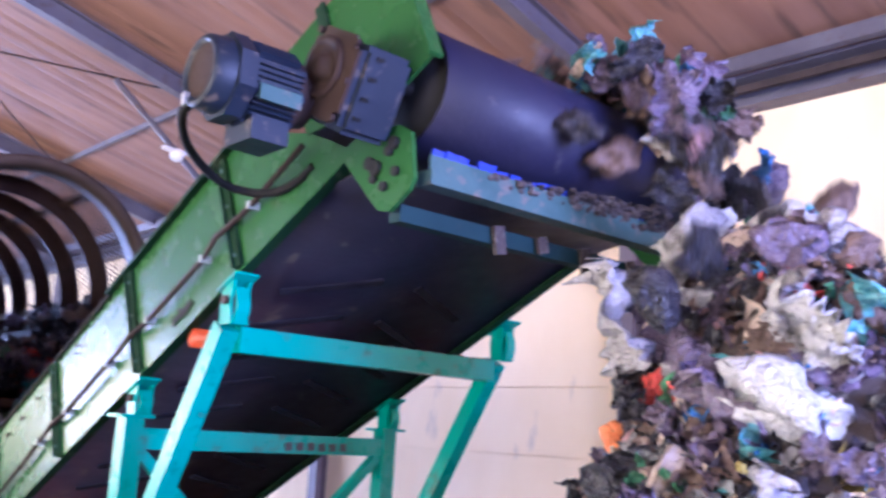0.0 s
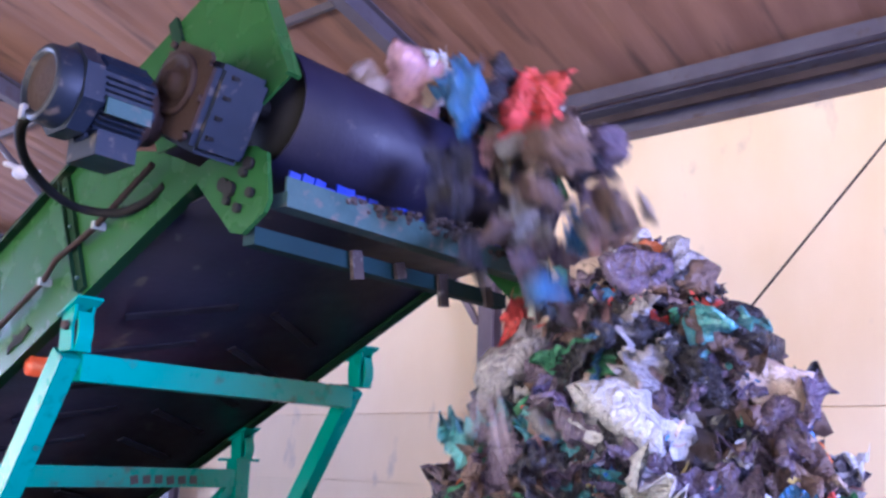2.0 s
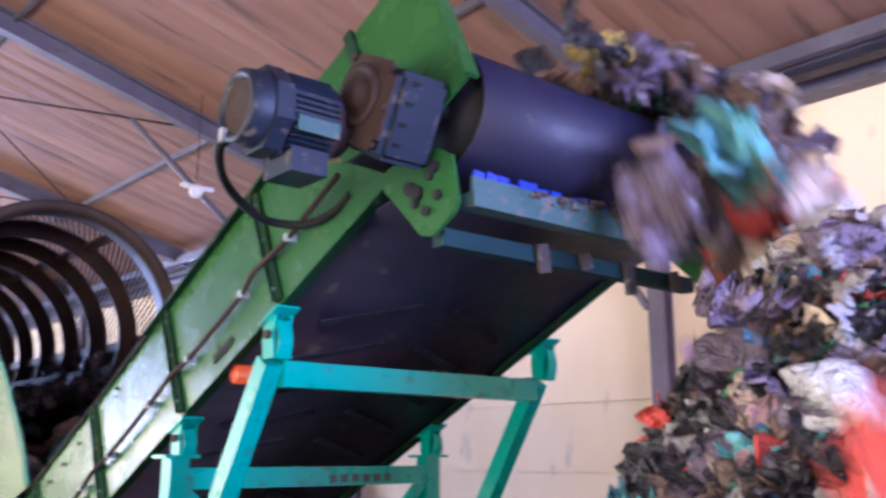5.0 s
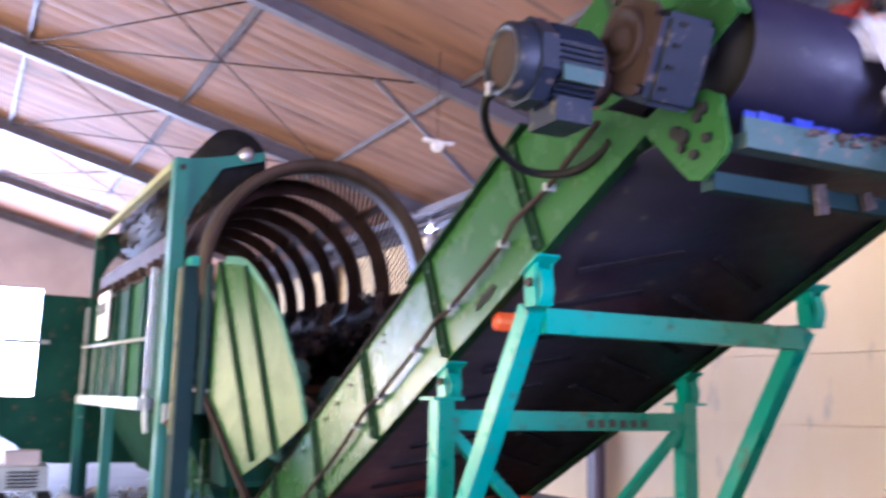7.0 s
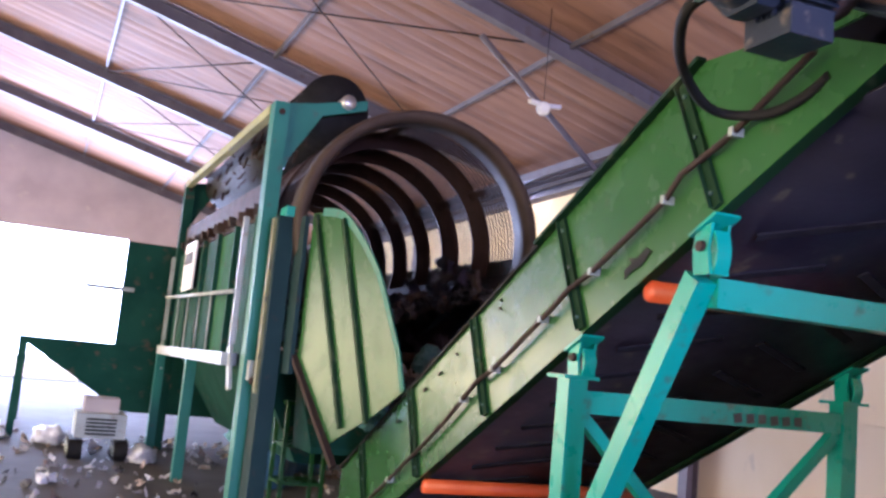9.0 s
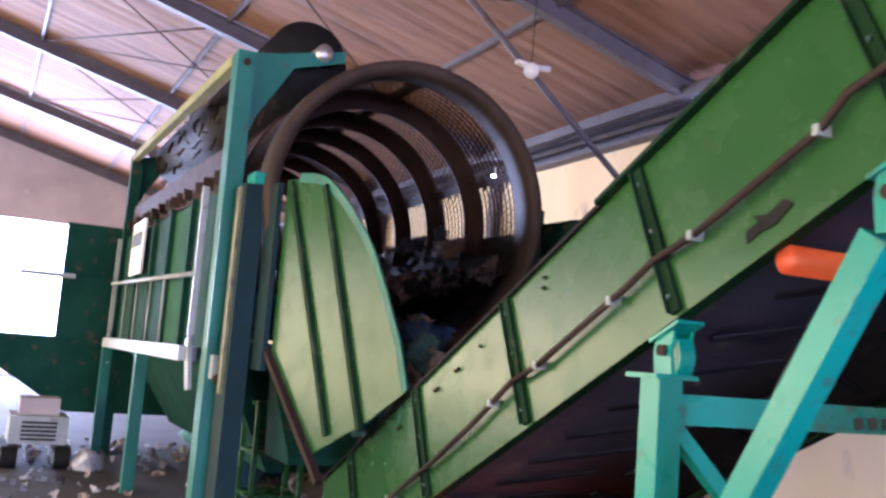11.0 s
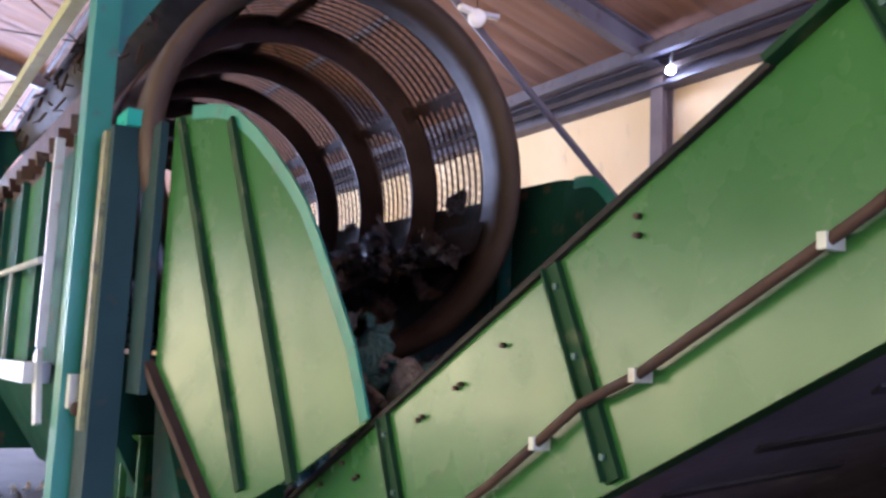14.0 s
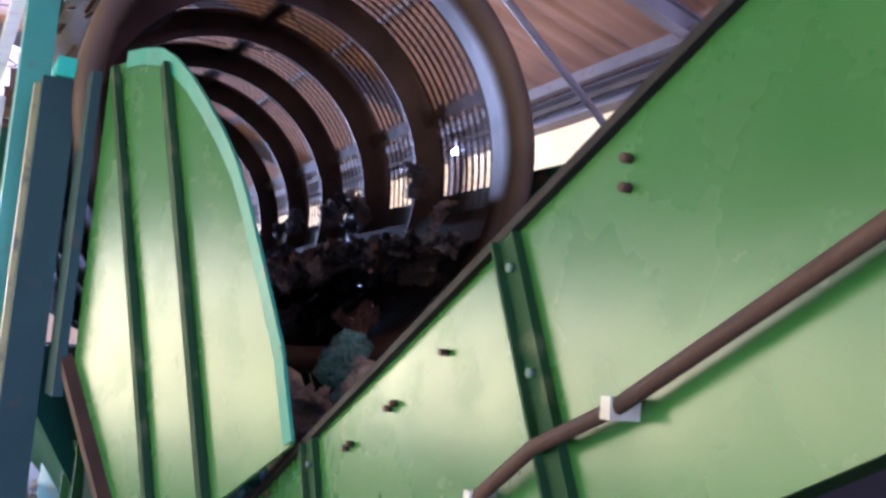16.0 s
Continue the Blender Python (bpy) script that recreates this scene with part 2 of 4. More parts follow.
def solo(name, bm, material, label, category="", kind="", group="", bevel=0.0, at=(0, 0, 0)):
    ob = new(name, finish(name, bm, material, at, bevel))
    ob.matrix_world = ROT @ Matrix.Translation(at)
    ORIGIN[ob] = Vector(at)
    return tagged(ob, label, category, group, kind)


def B():
    return bmesh.new()


# ---- the hall ----
WALL, EAVE, OPEN = 9.25, 5.79, -6.5
S0, S1 = -12.0, 36.6
BAYS = [0.53 + 5.97 * k for k in range(-2, 7)]


def roof_z(w):
    return EAVE + 0.26 * (9.27 - w)


def hall():
    bm = B()
    box(bm, -400, 400, -400, 400, -0.35, -0.02)
    solo("ground", bm, EARTH, "pale sandy yard ground around the hall", "ground", "structure")
    bm = B()
    box(bm, OPEN, WALL, S0, S1, -0.3, 0.0)
    solo("floor", bm, FLOOR, "dirty grey concrete floor of the hall", "floor", "structure")
    # back wall
    bm = B()
    box(bm, WALL + 0.06, WALL + 0.26, S0, S1, 0, 5.7)
    back = solo("wall_back", bm, SIDING, "cream concrete panel wall under the eave", "wall", "structure")
    cuts = [S0] + BAYS + [S1]
    for a, c in zip(cuts, cuts[1:]):
        if c - a > 0.5:
            for z0, z1 in ((0.0, 1.368), (1.382, 2.228), (2.242, 5.27)):
                bm = B()
                box(bm, WALL, WALL + 0.055, a + 0.006, c - 0.006, z0, z1)
                part("panel", bm, SIDING, back)
    # far gable with the open doorway
    bm = B()
    door = (-4.8, 2.5, 5.25)
    box(bm, door[1], WALL + 0.26, S1, S1 + 0.25, 0, 5.65)
    box(bm, OPEN, door[0], S1, S1 + 0.25, 0, 5.65)
    box(bm, door[0], door[1], S1, S1 + 0.25, door[2], 5.65)
    plate_w = [(OPEN, 5.65), (9.5, 5.65), (9.5, roof_z(9.5)), (OPEN, roof_z(OPEN))]
    a = [bm.verts.new((w, S1, z)) for w, z in plate_w]
    b = [bm.verts.new((w, S1 + 0.25, z)) for w, z in plate_w]
    bm.faces.new(a), bm.faces.new(b[::-1])
    for i in range(4):
        bm.faces.new((a[i], b[i], b[(i + 1) % 4], a[(i + 1) % 4]))
    solo("wall_far", bm, PLASTER, "pale plastered end wall with a wide open doorway", "wall", "structure")
    bm = B()
    box(bm, OPEN - 0.2, OPEN, S0, S1, 3.4, roof_z(OPEN) + 0.1)
    solo("wall_fascia", bm, PLASTER, "pale sheet wall above the hall's open side", "wall", "structure")
    # open side behind the viewer: posts only; and the near gable
    for s in BAYS:
        bm = B()
        ibeam(bm, (OPEN + 0.15, s, 0), (OPEN + 0.15, s, roof_z(OPEN) - 0.3), 0.2, 0.2, up=(1, 0, 0))
        solo("open_side_column", bm, COLUMN, "dark brown steel column at the hall's open side", "column", "structure")
    bm = B()
    box(bm, OPEN, -1.6, S0 - 0.25, S0, 0, 5.5)
    box(bm, 6.6, WALL + 0.2, S0 - 0.25, S0, 0, 5.5)
    box(bm, OPEN, WALL + 0.2, S0 - 0.25, S0, 5.5, 10)
    solo("wall_near", bm, PLASTER, "pale plastered end wall with a wide gateway", "wall", "structure")
    # corrugated roof, ribs running down the slope
    bm = B()
    step, rows_ = 0.13, []
    ws = (9.6, OPEN)
    n = int((S1 - S0) / step)
    for i in range(n + 1):
        s = S0 + i * step
        lift = (0.010 + 0.008 * noise.noise(Vector((i * 0.21, 0, 0)))) * (1 if i % 3 == 0 else 0) + 0.004 * math.sin(i * 1.7)
        rows_.append([bm.verts.new((w, s, roof_z(w) + lift + 0.02)) for w in ws])
    for a, b in zip(rows_, rows_[1:]):
        bm.faces.new((a[0], a[1], b[1], b[0]))
    solo("ceiling", bm, ROOF, "rusty brown corrugated roof sheets on steel beams", "ceiling", "structure")
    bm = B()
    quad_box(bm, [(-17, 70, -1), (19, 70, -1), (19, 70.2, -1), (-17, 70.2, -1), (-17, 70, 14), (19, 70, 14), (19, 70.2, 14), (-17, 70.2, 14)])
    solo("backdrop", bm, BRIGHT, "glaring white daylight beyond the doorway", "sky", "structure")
    # beams
    for s in BAYS:
        bm = B()
        ibeam(bm, (9.3, s, roof_z(9.3) - 0.16), (OPEN, s, roof_z(OPEN) - 0.16), 0.17, 0.28)
        solo("rafter", bm, BEAM, "grey painted steel rafter under the roof", "beam", "structure")
        bm = B()
        ibeam(bm, (9.13, s, 0), (9.13, s, 5.5), 0.21, 0.20, up=(1, 0, 0))
        solo("column", bm, COLUMN, "dark brown steel column against the wall", "column", "structure")
    for w in (6.55, 3.4, 0.55, -2.5, -5.5):
        bm = B()
        bar(bm, (w, S0, roof_z(w) - 0.04), (w, S1, roof_z(w) - 0.04), 0.06, 0.09)
        solo("purlin", bm, BEAM, "thin steel purlin under the roof sheets", "beam", "structure")
    bm = B()
    box(bm, 8.98, 9.24, S0, S1, 5.27, 5.31)
    box(bm, 9.20, 9.24, S0, S1, 5.31, 5.61)
    box(bm, 8.98, 9.24, S0, S1, 5.61, 5.64)
    solo("eave_beam", bm, BEAM, "purple-grey steel eave beam along the wall", "beam", "structure")
    bm = B()
    box(bm, 8.90, 8.97, S0, S1, 5.40, 5.48)
    solo("eave_trim", bm, RING, "tan edge trim on the eave beam", "trim", "structure")
    bm = B()
    bar(bm, (8.75, S0, 5.66), (8.75, S1, 5.66), 0.12, 0.16)
    solo("eave_purlin", bm, BEAM, "steel purlin close to the eave", "beam", "structure")
    # bracing rods in the roof and on the wall
    for s in (12.47, 18.44, 24.41):
        for p, q in (((6.4, 0), (0.6, 5.75)), ((6.4, 5.75), (0.6, 0)), ((3.4, 0), (0.6, 5.75))):
            bm = B()
            tube(bm, [(p[0], s + p[1], roof_z(p[0]) - 0.12), (q[0], s + q[1], roof_z(q[0]) - 0.12)], 0.016, 6)
            solo("bracing_rod", bm, RUSTY, "thin rusty roof bracing rod", "rod", "structure")
    bm = B()
    tube(bm, [(9.02, 3.98, 2.45), (9.02, 1.4, 5.25)], 0.012, 6)
    solo("wall_bracing_wire", bm, RUSTY, "thin diagonal bracing wire before the wall", "wire", "structure")
    bm = B()
    bar(bm, (9.05, 6.62, 3.28), (9.05, 7.4, 4.45), 0.07, 0.07)
    solo("column_brace", bm, COLUMN, "short dark diagonal brace at the column", "brace", "structure")
    bm = B()
    tube(bm, [(5.0, 12.3, 6.22), (9.05, 12.3, 3.05)], 0.045, 10)
    solo("knee_brace_pipe", bm, BEAM, "grey steel pipe brace from rafter to column", "brace", "structure")


hall()


def pendant_lamp():
    w, s, z = 5.84, 11.87, 5.23
    lamp = thing("pendant_lamp", (w, s, z), "white glass lamp hanging on a thin wire from the roof", "lamp")
    bm = B()
    tube(bm, [(w, s, z + 0.08), (w + 0.01, s, roof_z(w))], 0.006, 5)
    part("cord", bm, RUBBER, lamp)
    bm = B()
    bmesh.ops.create_uvsphere(bm, u_segments=14, v_segments=9, radius=0.10, matrix=Matrix.Translation((w, s, z)))
    part("globe", bm, GLASSY, lamp)
    for k in (-1, 1):
        bm = B()
        bar(bm, (w + 0.05 * k, s, z + 0.05), (w + 0.24 * k, s - 0.05, z + 0.05), 0.07, 0.05)
        part("side_arm", bm, STEEL if k > 0 else GLASSY, lamp, bevel=0.008)


pendant_lamp()


def wall_lamp(s, w, z):
    lamp = thing("wall_lamp", (w, s, z), "small lit white lamp under the eave beam", "lamp", "lit lamps along the eave")
    bm = B()
    bmesh.ops.create_uvsphere(bm, u_segments=12, v_segments=8, radius=0.055, matrix=Matrix.Translation((w, s, z)))
    part("bulb", bm, BULB, lamp)
    bm = B()
    tube(bm, [(w, s, z + 0.04), (w + 0.02, s, 5.6)], 0.015, 8)
    part("holder", bm, STEEL, lamp)


wall_lamp(12.05, 8.85, 5.36)
wall_lamp(18.03, 8.85, 5.26)


# ---- the inclined belt conveyor ----
SLOPE = 0.488
ANG = math.atan(SLOPE)
NEAR, FAR = 2.445, 4.30


def low(s):
    return 2.258 - SLOPE * (s - 4.04)


def top(s):
    return 3.0 - SLOPE * (s - 4.04)


DRUM = (2.855, 2.945, 0.255)


def hanger_foot(parent, w, s, face, drop=0.22):
    """Pivot foot between the side plate and a support: two ear plates, a curved web and a top flange."""
    z = low(s)
    ear = [(s - 0.05, z - drop), (s + 0.05, z - drop), (s + 0.06, z - drop * 0.5), (s + 0.05, z - 0.03), (s + 0.0, z - 0.012), (s - 0.05, z + 0.0), (s - 0.035, z - drop * 0.45)]
    bm = B()
    plate(bm, ear, w - 0.05, 0.014)
    foot = part("pivot_foot", bm, TEAL, parent, bevel=0.003)
    bm = B()
    plate(bm, ear, w + 0.036, 0.014)
    part("ear_plate", bm, TEAL, foot, bevel=0.003)
    bm = B()
    bow = [(s - 0.055 - 0.022 * math.sin(math.pi * k / 6), z - drop + (drop - 0.03) * k / 6) for k in range(7)]
    plate(bm, bow + [(a + 0.014, b) for a, b in bow[::-1]], w - 0.036, 0.072)
    part("curved_web", bm, TEAL, foot)
    bm = B()
    bar(bm, (w, s - 0.085, low(s - 0.085) - 0.008), (w, s + 0.075, low(s + 0.075) - 0.008), 0.13, 0.014, (0, SLOPE, 1))
    part("top_flange", bm, TEAL, foot, bevel=0.003)
    bm = B()
    tube(bm, [(w - 0.072 if face < 0 else w + 0.05, s, z - drop * 0.45), (w - 0.05 if face < 0 else w + 0.072, s, z - drop * 0.45)], 0.024, 6)
    part("pivot_bolt", bm, RUSTY, foot, "rusty bolt head")


def conveyor():
    c = thing("belt_conveyor", (3.4, 5.5, 0), "long inclined green belt conveyor carrying waste up to its head drum", "conveyor", yaw=-1.6)
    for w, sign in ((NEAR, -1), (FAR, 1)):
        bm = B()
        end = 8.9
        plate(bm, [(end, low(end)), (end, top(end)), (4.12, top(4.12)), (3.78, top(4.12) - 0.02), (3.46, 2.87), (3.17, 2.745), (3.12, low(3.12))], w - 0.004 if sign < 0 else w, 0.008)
        # far plate is the shaded copy of the near plate's green
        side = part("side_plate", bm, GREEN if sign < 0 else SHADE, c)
        # lips along both edges
        bm = B()
        o = 0.03 * sign
        bar(bm, (w, 5.5, top(5.5) + 0.004), (w, end, top(end) + 0.004), 0.05, 0.02, (0, SLOPE, 1))
        part("skirt_lip", bm, RUBBER, side, "black rubber lip on the plate's upper edge")
        bm = B()
        bar(bm, (w + o * 0.8, 4.12, top(4.12) + 0.008), (w + o * 0.8, 5.5, top(5.5) + 0.008), 0.05, 0.02, (0, SLOPE, 1))
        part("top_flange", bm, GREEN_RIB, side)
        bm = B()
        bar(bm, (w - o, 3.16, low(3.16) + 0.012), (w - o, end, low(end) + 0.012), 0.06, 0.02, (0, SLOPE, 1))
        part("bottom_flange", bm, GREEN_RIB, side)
        # upright ribs, square to the belt; their dark green includes painted shade
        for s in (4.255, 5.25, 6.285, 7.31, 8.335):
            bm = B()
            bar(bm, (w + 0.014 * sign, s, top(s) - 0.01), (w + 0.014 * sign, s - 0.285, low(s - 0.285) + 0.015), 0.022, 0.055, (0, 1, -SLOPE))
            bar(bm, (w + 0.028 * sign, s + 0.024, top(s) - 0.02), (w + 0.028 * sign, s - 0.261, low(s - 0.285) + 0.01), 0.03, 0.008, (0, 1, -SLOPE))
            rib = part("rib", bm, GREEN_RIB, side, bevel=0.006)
            if sign < 0:
                for f in (0.12, 0.45, 0.88):
                    p = Vector((w, s - 0.285 * f, top(s) * (1 - f) + low(s - 0.285) * f))
                    bm = B()
                    tube(bm, [p + Vector((-0.024, 0, 0)), p + Vector((-0.036, 0, 0))], 0.010, 6)
                    part("bolt", bm, DUSTY, rib)
    # bolts along the seam of the lower skirt
    for s, d in ((6.77, 0.13), (6.80, 0.13), (7.02, 0.13), (7.05, 0.13), (6.53, 0.12), (7.52, 0.15), (7.55, 0.15), (7.88, 0.05), (7.67, 0.04), (5.93, 0.08), (5.93, 0.13)):
        bm = B()
        tube(bm, [(NEAR - 0.006, s, top(s) - d), (NEAR - 0.024, s, top(s) - d)], 0.009, 6)
        part("skirt_bolt", bm, RUSTY, c)
    # torn remains stuck to the plate
    bm = B()
    plate(bm, [(4.42, 2.165), (4.50, 2.10), (4.56, 2.085), (4.62, 2.05), (4.63, 2.09), (4.57, 2.12), (4.60, 2.145), (4.53, 2.14), (4.46, 2.185)], NEAR - 0.012, 0.006)
    part("peeled_sticker", bm, RUBBER, c, "peeled black sticker")
    # belt: carrying run, wrap, return run
    bm = B()
    prof = [(8.8, low(8.8) + 0.33)]
    a0 = math.radians(90) - ANG
    for i in range(13):
        a = a0 + (math.pi + 0.25) * i / 12
        prof.append((DRUM[0] + DRUM[2] * math.cos(a), DRUM[1] + DRUM[2] * math.sin(a)))
    prof += [(3.4, low(3.4) + 0.035), (8.8, low(8.8) + 0.035)]
    vs = [[bm.verts.new((w, s, z)) for s, z in prof] for w in (NEAR + 0.05, FAR - 0.012)]
    for i in range(len(prof) - 1):
        bm.faces.new((vs[0][i], vs[0][i + 1], vs[1][i + 1], vs[1][i])).smooth = True
    ob = part("belt", bm, BELT, c, "dusty black rubber belt with chevron cleats")
    sol = ob.modifiers.new("thickness", "SOLIDIFY")
    sol.thickness, sol.offset = 0.012, 0
    # chevron cleats on the return run
    for i in range(13):
        s = 3.9 + i * 0.34
        for k in (-1, 1):
            bm = B()
            mid = (NEAR + FAR) / 2
            p = (mid + 0.12 * k, s, low(s) + 0.022)
            q = (mid + 0.62 * k, s + 0.22, low(s + 0.22) + 0.022)
            bar(bm, p, q, 0.05, 0.010, (0, SLOPE, 1))
            part("cleat", bm, CLEAT, c)
    # head drum
    bm = B()
    cross_lathe(bm, DRUM[:2], [(NEAR + 0.06, 0.001), (NEAR + 0.06, 0.235), (FAR - 0.04, 0.235), (FAR - 0.04, 0.001)])
    drum = part("head_drum", bm, RUBBER, c)
    bm = B()
    cross_lathe(bm, DRUM[:2], [(NEAR - 0.25, 0.001), (NEAR - 0.25, 0.04), (FAR + 0.2, 0.04), (FAR + 0.2, 0.001)], 14)
    part("shaft", bm, RUBBER, drum)
    # bearing brackets and hood sides
    for w, sign in ((NEAR, -1), (FAR, 1)):
        bm = B()
        plate(bm, [(3.27, 2.69), (2.97, 2.40), (2.90, 2.385), (2.78, 2.455), (2.755, 2.50), (2.79, 2.69), (2.86, 2.73), (3.08, 2.76)], w - 0.03 if sign < 0 else w + 0.02, 0.02)
        br = part("bearing_bracket", bm, GREEN, c, bevel=0.004)
        for ds, dz, r in ((3.03, 2.60, 0.028), (2.99, 2.575, 0.032), (2.88, 2.66, 0.026), (2.91, 2.63, 0.02), (2.93, 2.49, 0.02), (2.86, 2.54, 0.02), (3.0, 2.53, 0.018)):
            bm = B()
            tube(bm, [(w - 0.05 if sign < 0 else w + 0.03, ds, dz), (w - 0.02 if sign < 0 else w + 0.07, ds, dz)], r, 10)
            part("bolt", bm, RUBBER, br, "dark greasy bolt")
        bm = B()
        plate(bm, [(2.655, 2.965), (2.97, 3.62), (3.72, 3.28), (3.50, 2.82), (3.0, 2.86), (2.86, 2.86)], w - 0.05 if sign < 0 else w + 0.04, 0.012)
        hood = part("hood_side", bm, GREEN, c)
        bm = B()
        bar(bm, (w - 0.045, 2.65, 2.96), (w - 0.045, 2.965, 3.63), 0.07, 0.02, (0, 1, -0.4))
        part("hood_edge", bm, GREEN, hood, "bright green edge strip")
        bm = B()
        bar(bm, (w - 0.06, 3.30, 3.06), (w - 0.06, 3.46, 3.42), 0.06, 0.02, (1, 0, 0))
        part("hood_rib", bm, GREEN_RIB, hood)
    # scraper below the drum
    bm = B()
    bar(bm, (NEAR + 0.05, 2.73, 2.56), (FAR - 0.15, 2.73, 2.56), 0.09, 0.06)
    bar(bm, (NEAR + 0.05, 2.70, 2.60), (FAR - 0.15, 2.70, 2.60), 0.012, 0.10)
    part("head_cross_beam", bm, DUSTY, c, "dusty teal cross beam")
    bm = B()
    bar(bm, (NEAR + 0.02, 2.86, 2.43), (FAR - 0.2, 2.86, 2.43), 0.07, 0.07)
    # the shade under the drum is put into this beam's colour
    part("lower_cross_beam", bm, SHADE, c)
    rnd = random.Random(5)
    for i in range(26):
        w = NEAR + 0.12 + i * 0.064
        bm = B()
        z = 2.675 + rnd.uniform(0.0, 0.03)
        bar(bm, (w, 2.76, 2.57), (w + rnd.uniform(-0.02, 0.02), 2.745, z), 0.058, 0.012, (0, 1, 0))
        part("scraper_blade", bm, BLUE, c, "blue plastic scraper blade")
    # caked dirt on the beam
    bm = B()
    for i in range(260):
        w = NEAR + 0.3 + rnd.random() ** 0.6 * 1.38
        bmesh.ops.create_icosphere(bm, subdivisions=1, radius=rnd.uniform(0.008, 0.03), matrix=pose(w, 2.71 + rnd.uniform(-0.03, 0.03), 2.61 + rnd.uniform(0, 0.085) * (w - 2.4)) @ Matrix.Diagonal((1, 1, 0.7, 1)))
    part("caked_dirt", bm, SOIL, c, "clotted dark scraps caked on the beam", kind="stuff")
    for w, l in ((2.98, 0.1), (3.55, 0.13), (3.25, 0.05), (3.9, 0.08)):
        bm = B()
        bar(bm, (w, 2.80, 2.47), (w + 0.02, 2.80, 2.45 - l), 0.06, 0.02, (0, 1, 0))
        part("hanging_scrap", bm, SOIL, c, bevel=0.006)
    bm = B()
    bmesh.ops.create_grid(bm, x_segments=8, y_segments=12, size=0.5)
    for v in bm.verts:
        p = v.co.copy()
        v.co = Vector((4.12 + p.x * 0.11 * (0.6 + 0.5 * p.y), 2.66 + 0.05 * noise.noise(p * 3) + 0.03 * math.sin(p.x * 9), 2.47 + p.y * 0.34))
    geo = bmesh.ops.extrude_face_region(bm, geom=list(bm.faces))
    for v in geo["geom"]:
        if isinstance(v, bmesh.types.BMVert):
            v.co.y += 0.006
    part("hanging_cloth", bm, WHITE, c, "white rag caught on the beam's end")
    # the whole head sits slightly further out
    for ob in c.children:
        if ob.name.split(".")[0] in ("bearing_bracket", "hood_side", "head_cross_beam", "lower_cross_beam", "scraper_blade", "caked_dirt", "hanging_scrap", "hanging_cloth"):
            plates = ob.name[:4] in ("bear", "hood")
            ob.location.y, ob.location.z = (-0.08, 0.02) if plates else (-0.02, -0.02)
    # cable along the side plate, with clips
    bm = B()
    path = [(8.2, 0.40), (7.56, 0.72), (6.95, 1.03), (6.55, 1.25), (6.376, 1.357), (6.22, 1.455), (6.14, 1.505), (5.92, 1.588), (5.37, 1.87), (5.273, 1.921), (5.107, 2.019), (4.89, 2.095), (4.32, 2.373), (4.217, 2.47), (3.971, 2.554), (3.89, 2.587), (3.46, 2.79)]
    tube(bm, [(NEAR - 0.045 if s > 3.6 else NEAR - 0.06, s - 0.03, z) for s, z in path], 0.0145, 8)
    cable = part("conduit", bm, RUSTY, c, "brown ribbed cable conduit")
    for s, z in ((7.56, 0.72), (6.33, 1.385), (5.92, 1.588), (5.37, 1.87), (4.89, 2.095), (4.32, 2.373), (3.89, 2.587)):
        bm = B()
        box(bm, NEAR - 0.064, NEAR - 0.004, s - 0.042, s - 0.018, z - 0.018, z + 0.018)
        part("cable_clip", bm, GREYP, cable, "pale clip", bevel=0.005)
    bm = B()
    ctrl = [Vector(p) for p in ((1.80, 3.26, 2.80), (1.78, 3.36, 2.76), (1.90, 3.54, 2.69), (2.12, 3.73, 2.645), (2.30, 3.82, 2.635), (2.40, 3.69, 2.62), (2.43, 3.53, 2.65), (2.45, 3.40, 2.72))]
    pts = []
    for i in range(len(ctrl) - 1):
        p0, p1, p2, p3 = ctrl[max(i - 1, 0)], ctrl[i], ctrl[i + 1], ctrl[min(i + 2, len(ctrl) - 1)]
        for k in range(5):
            f = k / 5
            pts.append(0.5 * (2 * p1 + (p2 - p0) * f + (2 * p0 - 5 * p1 + 4 * p2 - p3) * f * f + (3 * p1 - p0 - 3 * p2 + p3) * f ** 3))
    tube(bm, pts, 0.02, 8)
    part("motor_cable", bm, RUBBER, c, "black motor cable hanging in a loop")
    # orange return rollers
    for s in (4.49, 7.03):
        bm = B()
        cross_lathe(bm, (s, low(s) - 0.045), [(NEAR + 0.04, 0.001), (NEAR + 0.04, 0.05), (FAR - 0.04, 0.05), (FAR - 0.04, 0.001)], 14)
        part("return_roller", bm, ORANGE, c, "orange return roller")
    # motor and gearbox
    gear = thing("gear_motor", (2.2, 3.0, 2.9), "blue-grey electric gear motor bolted to the conveyor head", "motor")
    gear.matrix_world = c.matrix_world @ Matrix.Translation(Vector((2.16, 2.93, 2.845)) - ORIGIN[c])
    tilt = math.radians(27)

    def turned(bm, c=(2.36, 2.99, 2.955)):
        bmesh.ops.rotate(bm, verts=bm.verts, cent=c, matrix=Matrix.Rotation(tilt, 3, "X"))

    bm = B()
    box(bm, 2.20, 2.44, 2.80, 3.18, 2.78, 3.13)
    bmesh.ops.bevel(bm, geom=list(bm.edges), offset=0.025, segments=2, affect="EDGES")
    turned(bm)
    g = part("gearbox", bm, MOTOR, gear, "blue gearbox housing")
    bm = B()
    box(bm, 2.185, 2.20, 2.825, 3.155, 2.80, 3.15)
    bmesh.ops.bevel(bm, geom=[e for e in bm.edges if abs((e.verts[0].co - e.verts[1].co).x) > 0.01], offset=0.05, segments=3, affect="EDGES")
    turned(bm)
    part("gear_cover", bm, RUSTY, g, "rusty brown gearbox cover")
    bm = B()
